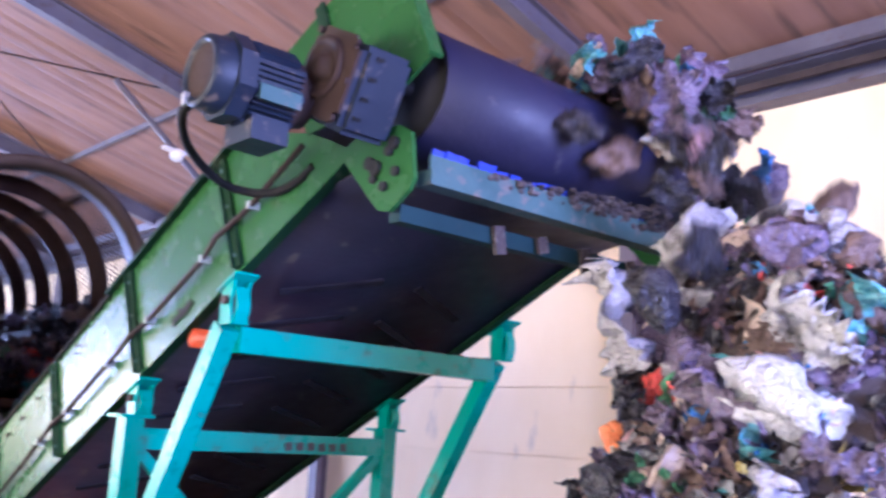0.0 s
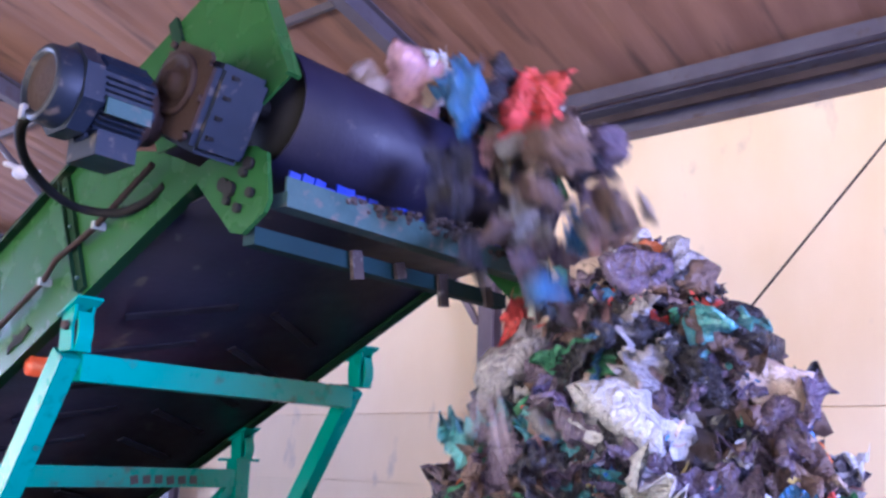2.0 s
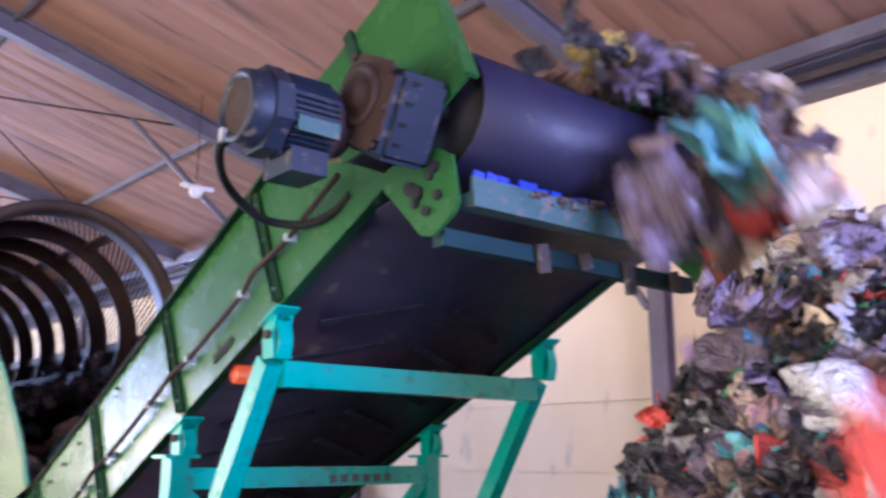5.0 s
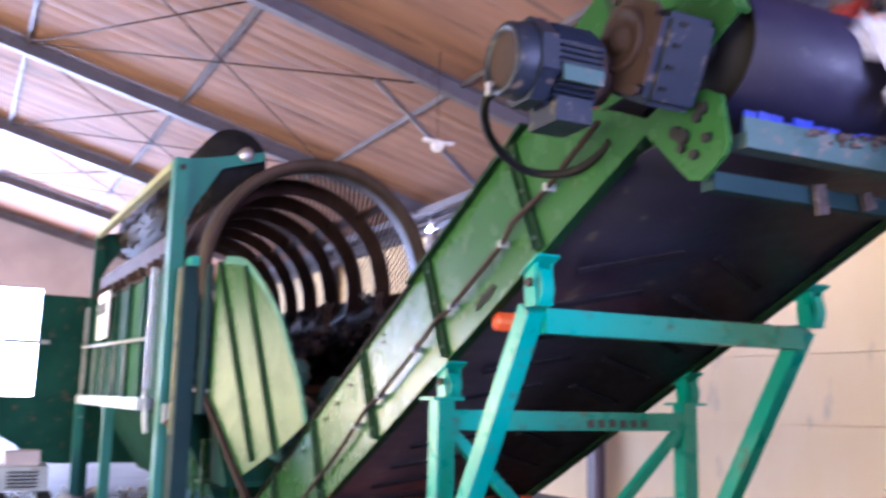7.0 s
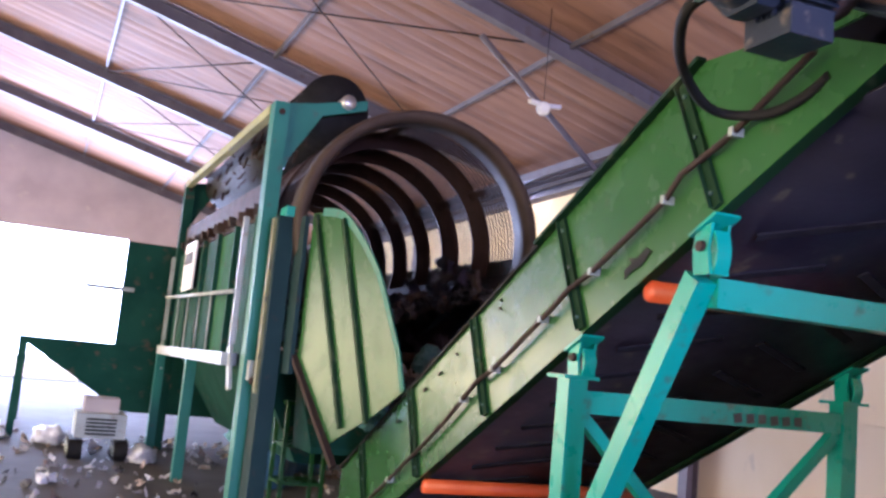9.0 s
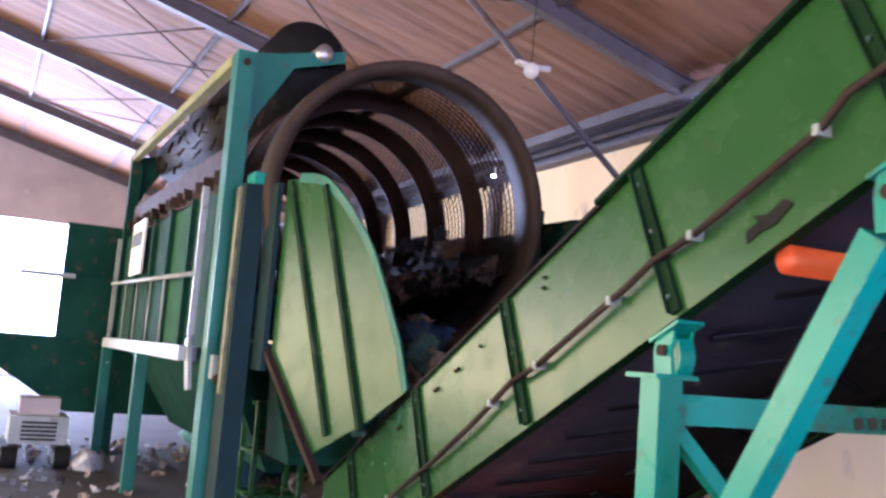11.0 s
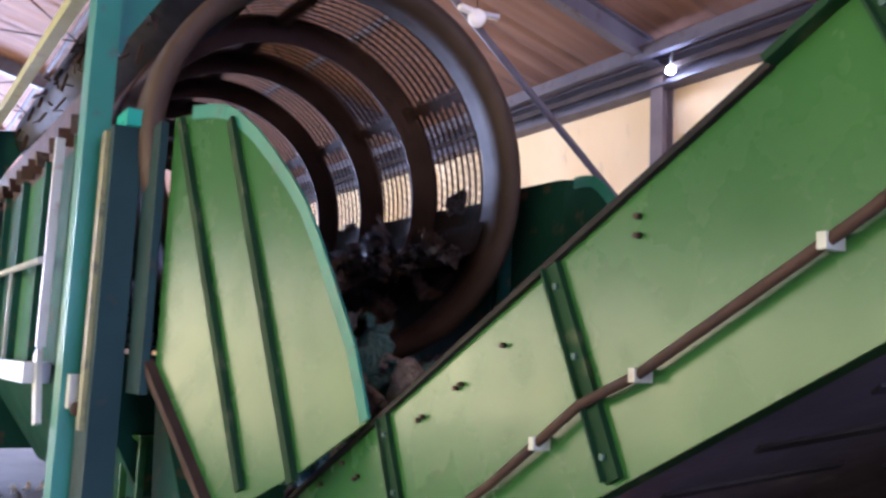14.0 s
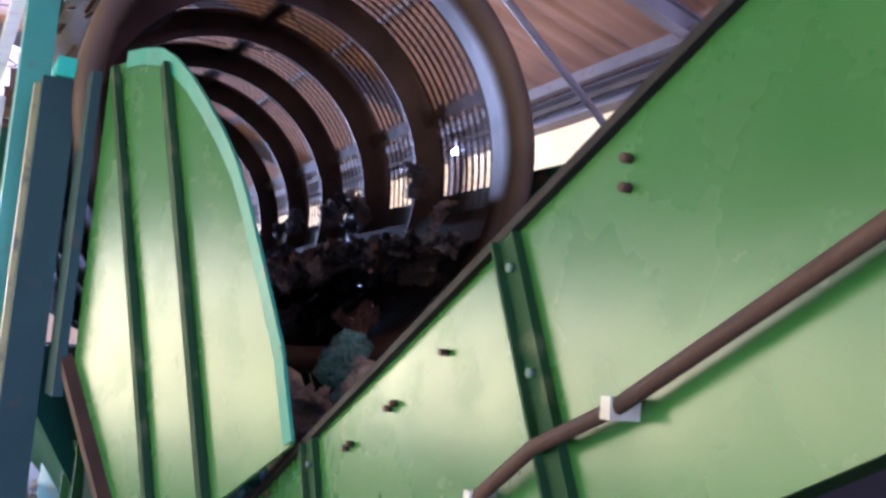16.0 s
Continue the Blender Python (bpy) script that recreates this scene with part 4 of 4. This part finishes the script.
    for w in (2.22, 2.62):
        for s in (9.75, 10.15):
            bm = B()
            box(bm, w - 0.02, w + 0.02, s - 0.02, s + 0.02, 0, 1.12)
            part("leg", bm, GREEN, st)
    for z in (0.35, 0.7, 1.10):
        bm = B()
        box(bm, 2.2, 2.64, 9.73, 10.17, z, z + 0.03)
        part("step", bm, GREEN, st)


background()


# ---- waste: heap, drum load, things on the move ----
TINTS = {
    "grey": ((0.25, 0.235, 0.25), (0.38, 0.36, 0.38)), "white": ((0.52, 0.51, 0.53), (0.62, 0.61, 0.63)), "black": ((0.018, 0.018, 0.026), (0.046, 0.042, 0.051)),
    "brown": ((0.10, 0.062, 0.05), (0.20, 0.135, 0.11)), "blue": ((0.05, 0.15, 0.40), (0.09, 0.23, 0.48)), "turquoise": ((0.09, 0.33, 0.38), (0.19, 0.44, 0.48)),
    "red": ((0.558, 0.055, 0.046), (0.651, 0.093, 0.065)), "orange": ((0.726, 0.186, 0.046), (0.762, 0.261, 0.075)), "yellow": ((0.55, 0.40, 0.06), (0.6, 0.47, 0.12)),
    "purple": ((0.10, 0.075, 0.115), (0.17, 0.13, 0.19)), "green": ((0.04, 0.16, 0.09), (0.08, 0.28, 0.14)), "beige": ((0.465, 0.363, 0.297), (0.576, 0.465, 0.390)), "pink": ((0.540, 0.317, 0.344), (0.633, 0.401, 0.427)),
}
FILM = {k: mat(k + "_film", a, b, 0.28 if k in ("white", "black", "blue", "turquoise", "grey", "purple") else 0.5, 0, 0.25, 0.3, (0.09, 0.07, 0.06), 0.22, 0.12, random=0.2, crease=3.5) for k, (a, b) in TINTS.items()}
SHARE = ["grey"] * 6 + ["purple"] * 12 + ["brown"] * 14 + ["black"] * 16 + ["white"] * 4 + ["beige"] * 5 + ["blue"] * 3 + ["turquoise"] * 3 + ["pink"] * 2 + ["red"] * 2 + ["green"] * 2 + ["orange", "yellow"]
DUSKY = ["grey"] * 4 + ["purple"] * 10 + ["brown"] * 13 + ["black"] * 14 + ["white"] * 3 + ["beige"] * 5 + ["pink"] * 2 + ["turquoise", "blue", "red", "green", "orange", "yellow"]


def crumple(kind, seed):
    """A crumpled piece about 1 across: bag, rag, carton or bottle."""
    rnd = random.Random(seed)
    bm = B()
    off = Vector((seed * 3.1, seed * 1.7, seed * 0.9))
    if kind == "bag":
        bmesh.ops.create_icosphere(bm, subdivisions=3, radius=0.5)
        for v in bm.verts:
            d = v.co.normalized()
            n1 = noise.noise(d * 1.6 + off)
            n2 = abs(noise.noise(d * 4.5 + off * 2))
            v.co = Vector((d.x * 1.1, d.y * 0.8, d.z * 0.62)) * 0.5 * (1 + 0.55 * n1 - 0.42 * n2)
    elif kind == "rag":
        bmesh.ops.create_grid(bm, x_segments=20, y_segments=15, size=0.5)
        for v in bm.verts:
            p = v.co.copy()
            v.co.x *= 1 + 0.35 * noise.noise(p * 2 + off) + 0.25 * noise.noise(Vector((p.y * 7, seed, 0)))
            v.co.y *= 0.7 + 0.5 * noise.noise(p * 2.3 + off * 2) + 0.3 * noise.noise(Vector((p.x * 8, seed, 3)))
            v.co.z = 0.42 * noise.noise(p * 2.2 + off) + 0.17 * noise.noise(p * 6 + off) + 0.07 * abs(noise.noise(p * 13 + off)) + 0.35 * (p.x * p.x) * rnd.choice((-1, 1))
        geo = bmesh.ops.extrude_face_region(bm, geom=list(bm.faces))
        for v in geo["geom"]:
            if isinstance(v, bmesh.types.BMVert):
                v.co += Vector((0.004, 0.003, 0.016))
    elif kind == "carton":
        box(bm, -0.42, 0.42, -0.30, 0.30, -0.10, 0.10)
        bmesh.ops.subdivide_edges(bm, edges=list(bm.edges), cuts=2, use_grid_fill=True)
        for v in bm.verts:
            v.co += noise.noise_vector(v.co * 2.4 + off) * 0.11
    else:
        prof = [(-0.5, 0.001), (-0.5, 0.15), (-0.1, 0.17), (0.2, 0.15), (0.36, 0.06), (0.48, 0.055), (0.48, 0.001)]
        rings = [[bm.verts.new((r * math.cos(k * math.tau / 12), x, r * math.sin(k * math.tau / 12) * 0.8)) for k in range(12)] for x, r in prof]
        for a, b in zip(rings, rings[1:]):
            for k in range(12):
                bm.faces.new((a[k], a[(k + 1) % 12], b[(k + 1) % 12], b[k]))
        for v in bm.verts:
            v.co += noise.noise_vector(v.co * 3 + off) * 0.05
    for f in bm.faces:
        f.smooth = kind != "carton"
    return bm


MESHES = {}


def piece_mesh(kind, tint, variant):
    key = (kind, tint, variant)
    if key not in MESHES:
        MESHES[key] = finish(kind, crumple(kind, variant + 11 * ("bag", "rag", "carton", "bottle").index(kind)), FILM[tint], (0, 0, 0))
    return MESHES[key]


HEAP_W, HEAP_S = 3.66, 1.92
PROFILE = ((0, 2.44), (0.3, 2.36), (0.6, 2.08), (0.85, 1.78), (1.1, 1.46), (1.5, 1.0), (2.0, 0.5), (2.5, 0.0))


def heap_z(w, s):
    r = math.hypot((w - HEAP_W) * (1.65 if w < HEAP_W else 1.3), (s - HEAP_S) * (1.75 if s > HEAP_S else 1.3))
    for (a, za), (b, zb) in zip(PROFILE, PROFILE[1:]):
        if r <= b:
            return za + (zb - za) * (r - a) / (b - a) + 0.10 * noise.noise(Vector((w * 2.1, s * 2.1, 0)))
    return 0.0


def heap():
    h = thing("waste_heap", (HEAP_W, HEAP_S, 0), "tall heap of mixed plastic bags, rags and cartons", "waste heap")
    bm = B()
    rings = []
    for i in range(27):
        r = i * 0.1
        rings.append([bm.verts.new((HEAP_W + r * math.cos(k * math.tau / 60), HEAP_S + r * math.sin(k * math.tau / 60), max(-0.05, heap_z(HEAP_W + r * math.cos(k * math.tau / 60), HEAP_S + r * math.sin(k * math.tau / 60)) - 0.07))) for k in range(60)])
    for a, b in zip(rings, rings[1:]):
        for k in range(60):
            bm.faces.new((a[k], b[k], b[(k + 1) % 60], a[(k + 1) % 60]))
    bmesh.ops.remove_doubles(bm, verts=bm.verts, dist=0.001)
    part("core", bm, SOIL, h)
    rnd = random.Random(21)
    for i in range(300):
        r, a = 1.55 * rnd.random() ** 0.62, rnd.uniform(0, math.tau)
        w, s = HEAP_W + r * math.cos(a), HEAP_S + r * math.sin(a)
        kind = rnd.choice(("bag", "bag", "rag", "rag", "rag", "rag", "carton", "bottle"))
        ob = new(kind, piece_mesh(kind, rnd.choice(SHARE), rnd.randrange(5)))
        ob.parent = h
        k = rnd.uniform(0.14, 0.42) * (0.7 if kind in ("carton", "bottle") else 1.0)
        ob.matrix_local = pose(w - HEAP_W, s - HEAP_S, heap_z(w, s), rnd.uniform(-50, 50), rnd.uniform(-50, 50), rnd.uniform(0, 360)) @ Matrix.Scale(k, 4)
    scraps(h, rnd, 6500, lambda: heap_spot(rnd), 0.04, 0.20, "scrap", DUSKY)


def heap_spot(rnd):
    r, a = 2.3 * rnd.random() ** 0.62, rnd.uniform(0, math.tau)
    w, s = HEAP_W + r * math.cos(a), HEAP_S + r * math.sin(a)
    return w, s, heap_z(w, s) + rnd.uniform(-0.03, 0.05)


def scraps(parent, rnd, count, spot, lo, hi, name, tints=None):
    """Small torn sheets joined by colour."""
    by = {}
    for i in range(count):
        by.setdefault(rnd.choice(tints or SHARE), []).append(i)
    o = ORIGIN[parent]
    for tint, ids in sorted(by.items()):
        verts, faces = [], []
        for i in ids:
            w, s, z = spot()
            m = pose(w - o.x, s - o.y, z - o.z, rnd.uniform(-70, 70), rnd.uniform(-70, 70), rnd.uniform(0, 360))
            k, n0 = rnd.uniform(lo, hi), len(verts)
            off = Vector((i * 0.37, i * 0.11, 0))
            thin = rnd.uniform(0.15, 0.85)
            for y in range(5):
                for x in range(6):
                    p = Vector((x / 5 - 0.5, y / 4 - 0.5, 0))
                    rag = 1 + 0.7 * noise.noise(p * 2.1 + off * 3)
                    p = Vector((p.x * rag * (1 - 0.35 * (2 * p.y) ** 2), p.y * thin * rag * (1 - 0.35 * (2 * p.x) ** 2), 0.5 * noise.noise(p * 2.2 + off) + 0.22 * noise.noise(p * 6 + off)))
                    verts.append(m @ (p * k))
            for y in range(4):
                for x in range(5):
                    a = n0 + y * 6 + x
                    faces.append((a, a + 1, a + 7, a + 6))
        me = bpy.data.meshes.new(name)
        me.from_pydata(verts, [], faces)
        me.shade_smooth()
        me.materials.append(FILM[tint])
        ob = new(name, me)
        ob.parent = parent
        tagged(ob, tint + " torn scraps", kind="stuff")


heap()


def drum_load():
    d = thing("drum_load", (3.3, 11.5, 1.6), "dark mass of waste lying in the bottom of the drum", "waste")
    bm = B()
    rows_ = []
    for i in range(24):
        s = 9.18 + i * 0.26
        line = []
        for k in range(15):
            a = math.radians(195 + k * 11)
            r = RAD - 0.10
            flat = 2.0 + 0.12 * noise.noise(Vector((s * 1.5, k * 0.4, 0))) + 0.017 * (s - 9.2)
            w, z = AX + r * math.cos(a), AZ + r * math.sin(a)
            line.append(bm.verts.new((w, s, max(z, flat + 0.32 * (w - AX)))))
        rows_.append(line)
    for a, b in zip(rows_, rows_[1:]):
        for k in range(14):
            bm.faces.new((a[k], a[k + 1], b[k + 1], b[k]))
    # the drum's inner shade is in this colour, and in the dark scraps below
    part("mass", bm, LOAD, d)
    rnd = random.Random(8)

    def spot():
        w, s = AX + rnd.uniform(-0.75, 0.85), rnd.uniform(9.2, 13.0)
        return w, s, 2.04 + 0.32 * (w - AX) + rnd.uniform(0, 0.10)
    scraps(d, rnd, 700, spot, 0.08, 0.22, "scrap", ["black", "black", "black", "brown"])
    # waste lying on the belt's foot
    b = thing("belt_load", (3.4, 8.2, 0.5), "blue and white bags gathered at the foot of the belt", "waste")

    def foot():
        s = rnd.uniform(7.2, 8.9)
        return rnd.uniform(2.65, 4.3), s, low(s) + 0.5 + rnd.uniform(0, 0.55) * min(1, (s - 7.0) / 1.2)
    for i in range(120):
        w, s, z = foot()
        kind = rnd.choice(("bag", "rag", "rag"))
        ob = new(kind, piece_mesh(kind, rnd.choice(["blue", "white", "turquoise", "black", "purple", "grey", "blue", "black"]), rnd.randrange(5)))
        ob.parent = b
        ob.matrix_local = pose(w - 3.4, s - 8.2, z - 0.5, rnd.uniform(-60, 60), rnd.uniform(-60, 60), rnd.uniform(0, 360)) @ Matrix.Scale(rnd.uniform(0.16, 0.34), 4)


    for i in range(60):
        kind = rnd.choice(("bag", "rag", "rag"))
        ob = new(kind, piece_mesh(kind, rnd.choice(["blue", "white", "turquoise", "blue", "grey", "white", "purple"]), rnd.randrange(5)))
        ob.parent = b
        ob.matrix_local = pose(rnd.uniform(2.66, 3.7) - 3.4, rnd.uniform(7.8, 8.95) - 8.2, rnd.uniform(1.0, 1.62) - 0.5, rnd.uniform(-60, 60), rnd.uniform(-60, 60), rnd.uniform(0, 360)) @ Matrix.Scale(rnd.uniform(0.14, 0.30), 4)


drum_load()


def floor_litter():
    l = thing("floor_litter", (0.5, 16, 0), "pale litter strewn over the floor beyond the drum", "litter", kind="stuff")
    rnd = random.Random(31)
    scraps(l, rnd, 260, lambda: (rnd.uniform(-1.5, 4.0), rnd.uniform(10.5, 17), rnd.uniform(0.01, 0.04)), 0.05, 0.2, "litter", ["white", "white", "grey", "grey", "beige", "black", "brown"])


floor_litter()


def floor_sacks():
    """Pale sacks and sheets lying beyond the drum."""
    rnd = random.Random(12)
    for w, s, k, tint in ((0.28, 15.6, 0.55, "white"), (1.4, 13.9, 0.5, "white"), (-0.6, 16.0, 0.6, "white"), (3.5, 16.8, 0.8, "turquoise")):
        ob = new("floor_sack", piece_mesh("bag", tint, rnd.randrange(5)))
        ob.matrix_world = ROT @ pose(w, s, k * 0.17, 0, 0, rnd.uniform(0, 360)) @ Matrix.Scale(k, 4)
        tagged(ob, "crumpled " + tint + " sack lying on the littered floor", "sack", "sacks on the floor")


floor_sacks()

NAMES = {"bag": ("plastic_bag", "crumpled {} plastic bag tumbling off the belt", "bag"), "rag": ("rag", "torn {} rag falling from the belt head", "rag"),
         "carton": ("carton", "crushed {} carton falling from the belt head", "carton"), "bottle": ("plastic_bottle", "crushed {} plastic bottle falling from the belt", "bottle")}
SPEED = 1.55


def moving_piece(rnd, leave, kind, tint, size):
    """A piece that goes over the head drum at the time leave and comes to rest on the heap."""
    name, label, cat = NAMES[kind]
    if kind == "rag":
        name, label, cat = rnd.choice(((name, label, cat), ("cloth_scrap", "torn {} cloth scrap falling off the belt", "cloth"), ("plastic_sheet", "crumpled {} plastic sheet falling off the belt", "plastic sheet")))
    ob = new(name, piece_mesh(kind, tint, rnd.randrange(5)))
    ob.scale = (size, size, size)
    tagged(ob, label.format(tint), cat, "waste carried over the belt head")
    w0 = min(4.25, max(2.85, rnd.gauss(3.78, 0.30)))
    up = rnd.uniform(0.03, 0.10) + size * 0.25
    turn = [rnd.uniform(0, 360) for _ in range(3)]
    spin = [rnd.uniform(-130, 130) for _ in range(3)]
    rows = []

    def row(t, w, s, z, f):
        rows.append((t, ROT @ pose(w, s, z, *(a + b * f for a, b in zip(turn, spin)))))

    sb = lambda s: low(s) + 0.34
    climb = (8.1 - DRUM[0]) / math.cos(ANG) / SPEED
    on = leave - climb
    # in the drum, then on the belt
    if on > 0.3:
        row(0.0, AX + rnd.uniform(-0.3, 0.4), 9.35 + 0.25 * on, 1.95 + rnd.uniform(0, 0.1), 0)
        row(max(0.1, on - 0.25), AX + rnd.uniform(-0.3, 0.4), 9.0, 1.75, 0)
        row(on, w0, 8.1, sb(8.1) + up, 0)
    t = max(0.0, on + 0.3) if on > 0.3 else 0.0
    while t < min(leave - 0.1, 15.9):
        s = DRUM[0] + (leave - t) * SPEED * math.cos(ANG)
        row(t, w0, s, sb(s) + up, 0)
        t += 0.3
    # over the head and down
    vs, vz = -rnd.uniform(0.55, 1.5), rnd.uniform(0.25, 0.7)
    drift = rnd.uniform(-0.35, 0.35)
    z0 = DRUM[1] + DRUM[2] + up
    t, land = 0.0, None
    marks = []
    while t < 1.5:
        w, s, z = w0 + drift * t, DRUM[0] - 0.05 + vs * t, z0 + vz * t - 2.9 * t * t
        marks.append((t, w, s, z))
        if z < heap_z(w, s) + 0.06:
            break
        t += 0.08
    for tt, w, s, z in marks:
        if 0 <= leave + tt <= 15.5:
            row(leave + tt, w, s, z, min(1.0, tt * 1.4))
    # slide down the flank
    tt, w, s, z = marks[-1]
    a = math.atan2(s - HEAP_S, w - HEAP_W)
    for k, dr in ((0.35, 0.16), (0.8, 0.28), (1.6, 0.38), (3.0, 0.44)):
        ws, ss = w + math.cos(a) * dr, s + math.sin(a) * dr
        T = leave + tt + k
        if 0 <= T <= 15.5:
            row(T, ws, ss, heap_z(ws, ss) + 0.05, min(1.0, tt * 1.4) + dr)
    last = rows[-1][1] if rows else None
    if last is None:
        ws, ss = w + math.cos(a) * 0.44, s + math.sin(a) * 0.44
        rows.append((0.0, ROT @ pose(ws, ss, heap_z(ws, ss) + 0.05, *turn)))
        last = rows[0][1]
    if rows[0][0] > 0:
        rows.insert(0, (0.0, rows[0][1]))
    rows.append((16.0, last))
    clean = [rows[0]]
    for r in rows[1:]:
        if r[0] - clean[-1][0] > 0.034:
            clean.append(r)
    walk(ob, clean)


def tumbling_piece(rnd, tint):
    """A piece carried up the drum's far side, falling back, again and again."""
    ob = new("rag", piece_mesh("rag", tint, rnd.randrange(5)))
    k = rnd.uniform(0.14, 0.28)
    ob.scale = (k, k, k)
    tagged(ob, "torn {} rag tumbling inside the drum".format(tint), "rag", "waste tumbling in the drum")
    s, t = rnd.uniform(9.3, 12.0), rnd.uniform(-1.6, 0)
    rows, turn = [], [rnd.uniform(0, 360) for _ in range(3)]
    lift = rnd.uniform(10, 38)
    while t < 16.0:
        for dt, ang, rad in ((0, -95, 0.97), (0.35, -65, 1.0), (0.7, -35, 1.02), (1.05, -35 + lift, 1.01), (1.25, -20 + lift * 0.4, 0.75), (1.45, -62, 0.66), (1.62, -88, 0.92)):
            a = math.radians(ang)
            z = AZ + 0.017 * (s - 9.2) + rad * math.sin(a)
            T = t + dt
            if 0 <= T <= 16:
                rows.append((T, ROT @ pose(AX + rad * math.cos(a), s, z, turn[0] + dt * 40, turn[1] - dt * 35, turn[2])))
        t += 1.8
        turn = [turn[0] + 72, turn[1] - 60, turn[2]]
    rows.insert(0, (0.0, rows[0][1])) if rows[0][0] > 0.04 else None
    rows.append((16.0, rows[-1][1])) if rows[-1][0] < 15.96 else None
    walk(ob, rows)


def motions():
    # the drum turns about its slightly tilted axis
    rows = [(0.5 * i, ROT @ pose(AX, 9.12, AZ, 1.0, 0, -1.6) @ pose(0, 0, 0, 0, -42.0 * i, 0)) for i in range(33)]
    walk(TROMMEL, rows)
    rnd = random.Random(77)
    leave = -1.5
    while leave < 14.2:
        kind = rnd.choice(("bag", "rag", "rag", "rag", "rag", "carton", "bottle"))
        size = (rnd.uniform(0.13, 0.30) if rnd.random() < 0.85 else rnd.uniform(0.3, 0.46)) if kind in ("bag", "rag") else rnd.uniform(0.10, 0.22)
        moving_piece(rnd, leave, kind, rnd.choice(SHARE), size)
        leave += rnd.uniform(0.002, 0.010) if leave < 8.0 else rnd.uniform(0.15, 0.4)
    leave = 14.2
    while leave < 19.9:
        moving_piece(rnd, leave, rnd.choice(("bag", "rag", "rag")), rnd.choice(["blue", "white", "turquoise", "black", "purple", "grey", "blue", "black"]), rnd.uniform(0.16, 0.36))
        leave += rnd.uniform(0.04, 0.14)
    for i in range(34):
        tumbling_piece(rnd, rnd.choice(["black", "purple", "brown", "black", "brown", "black", "black"]))


motions()
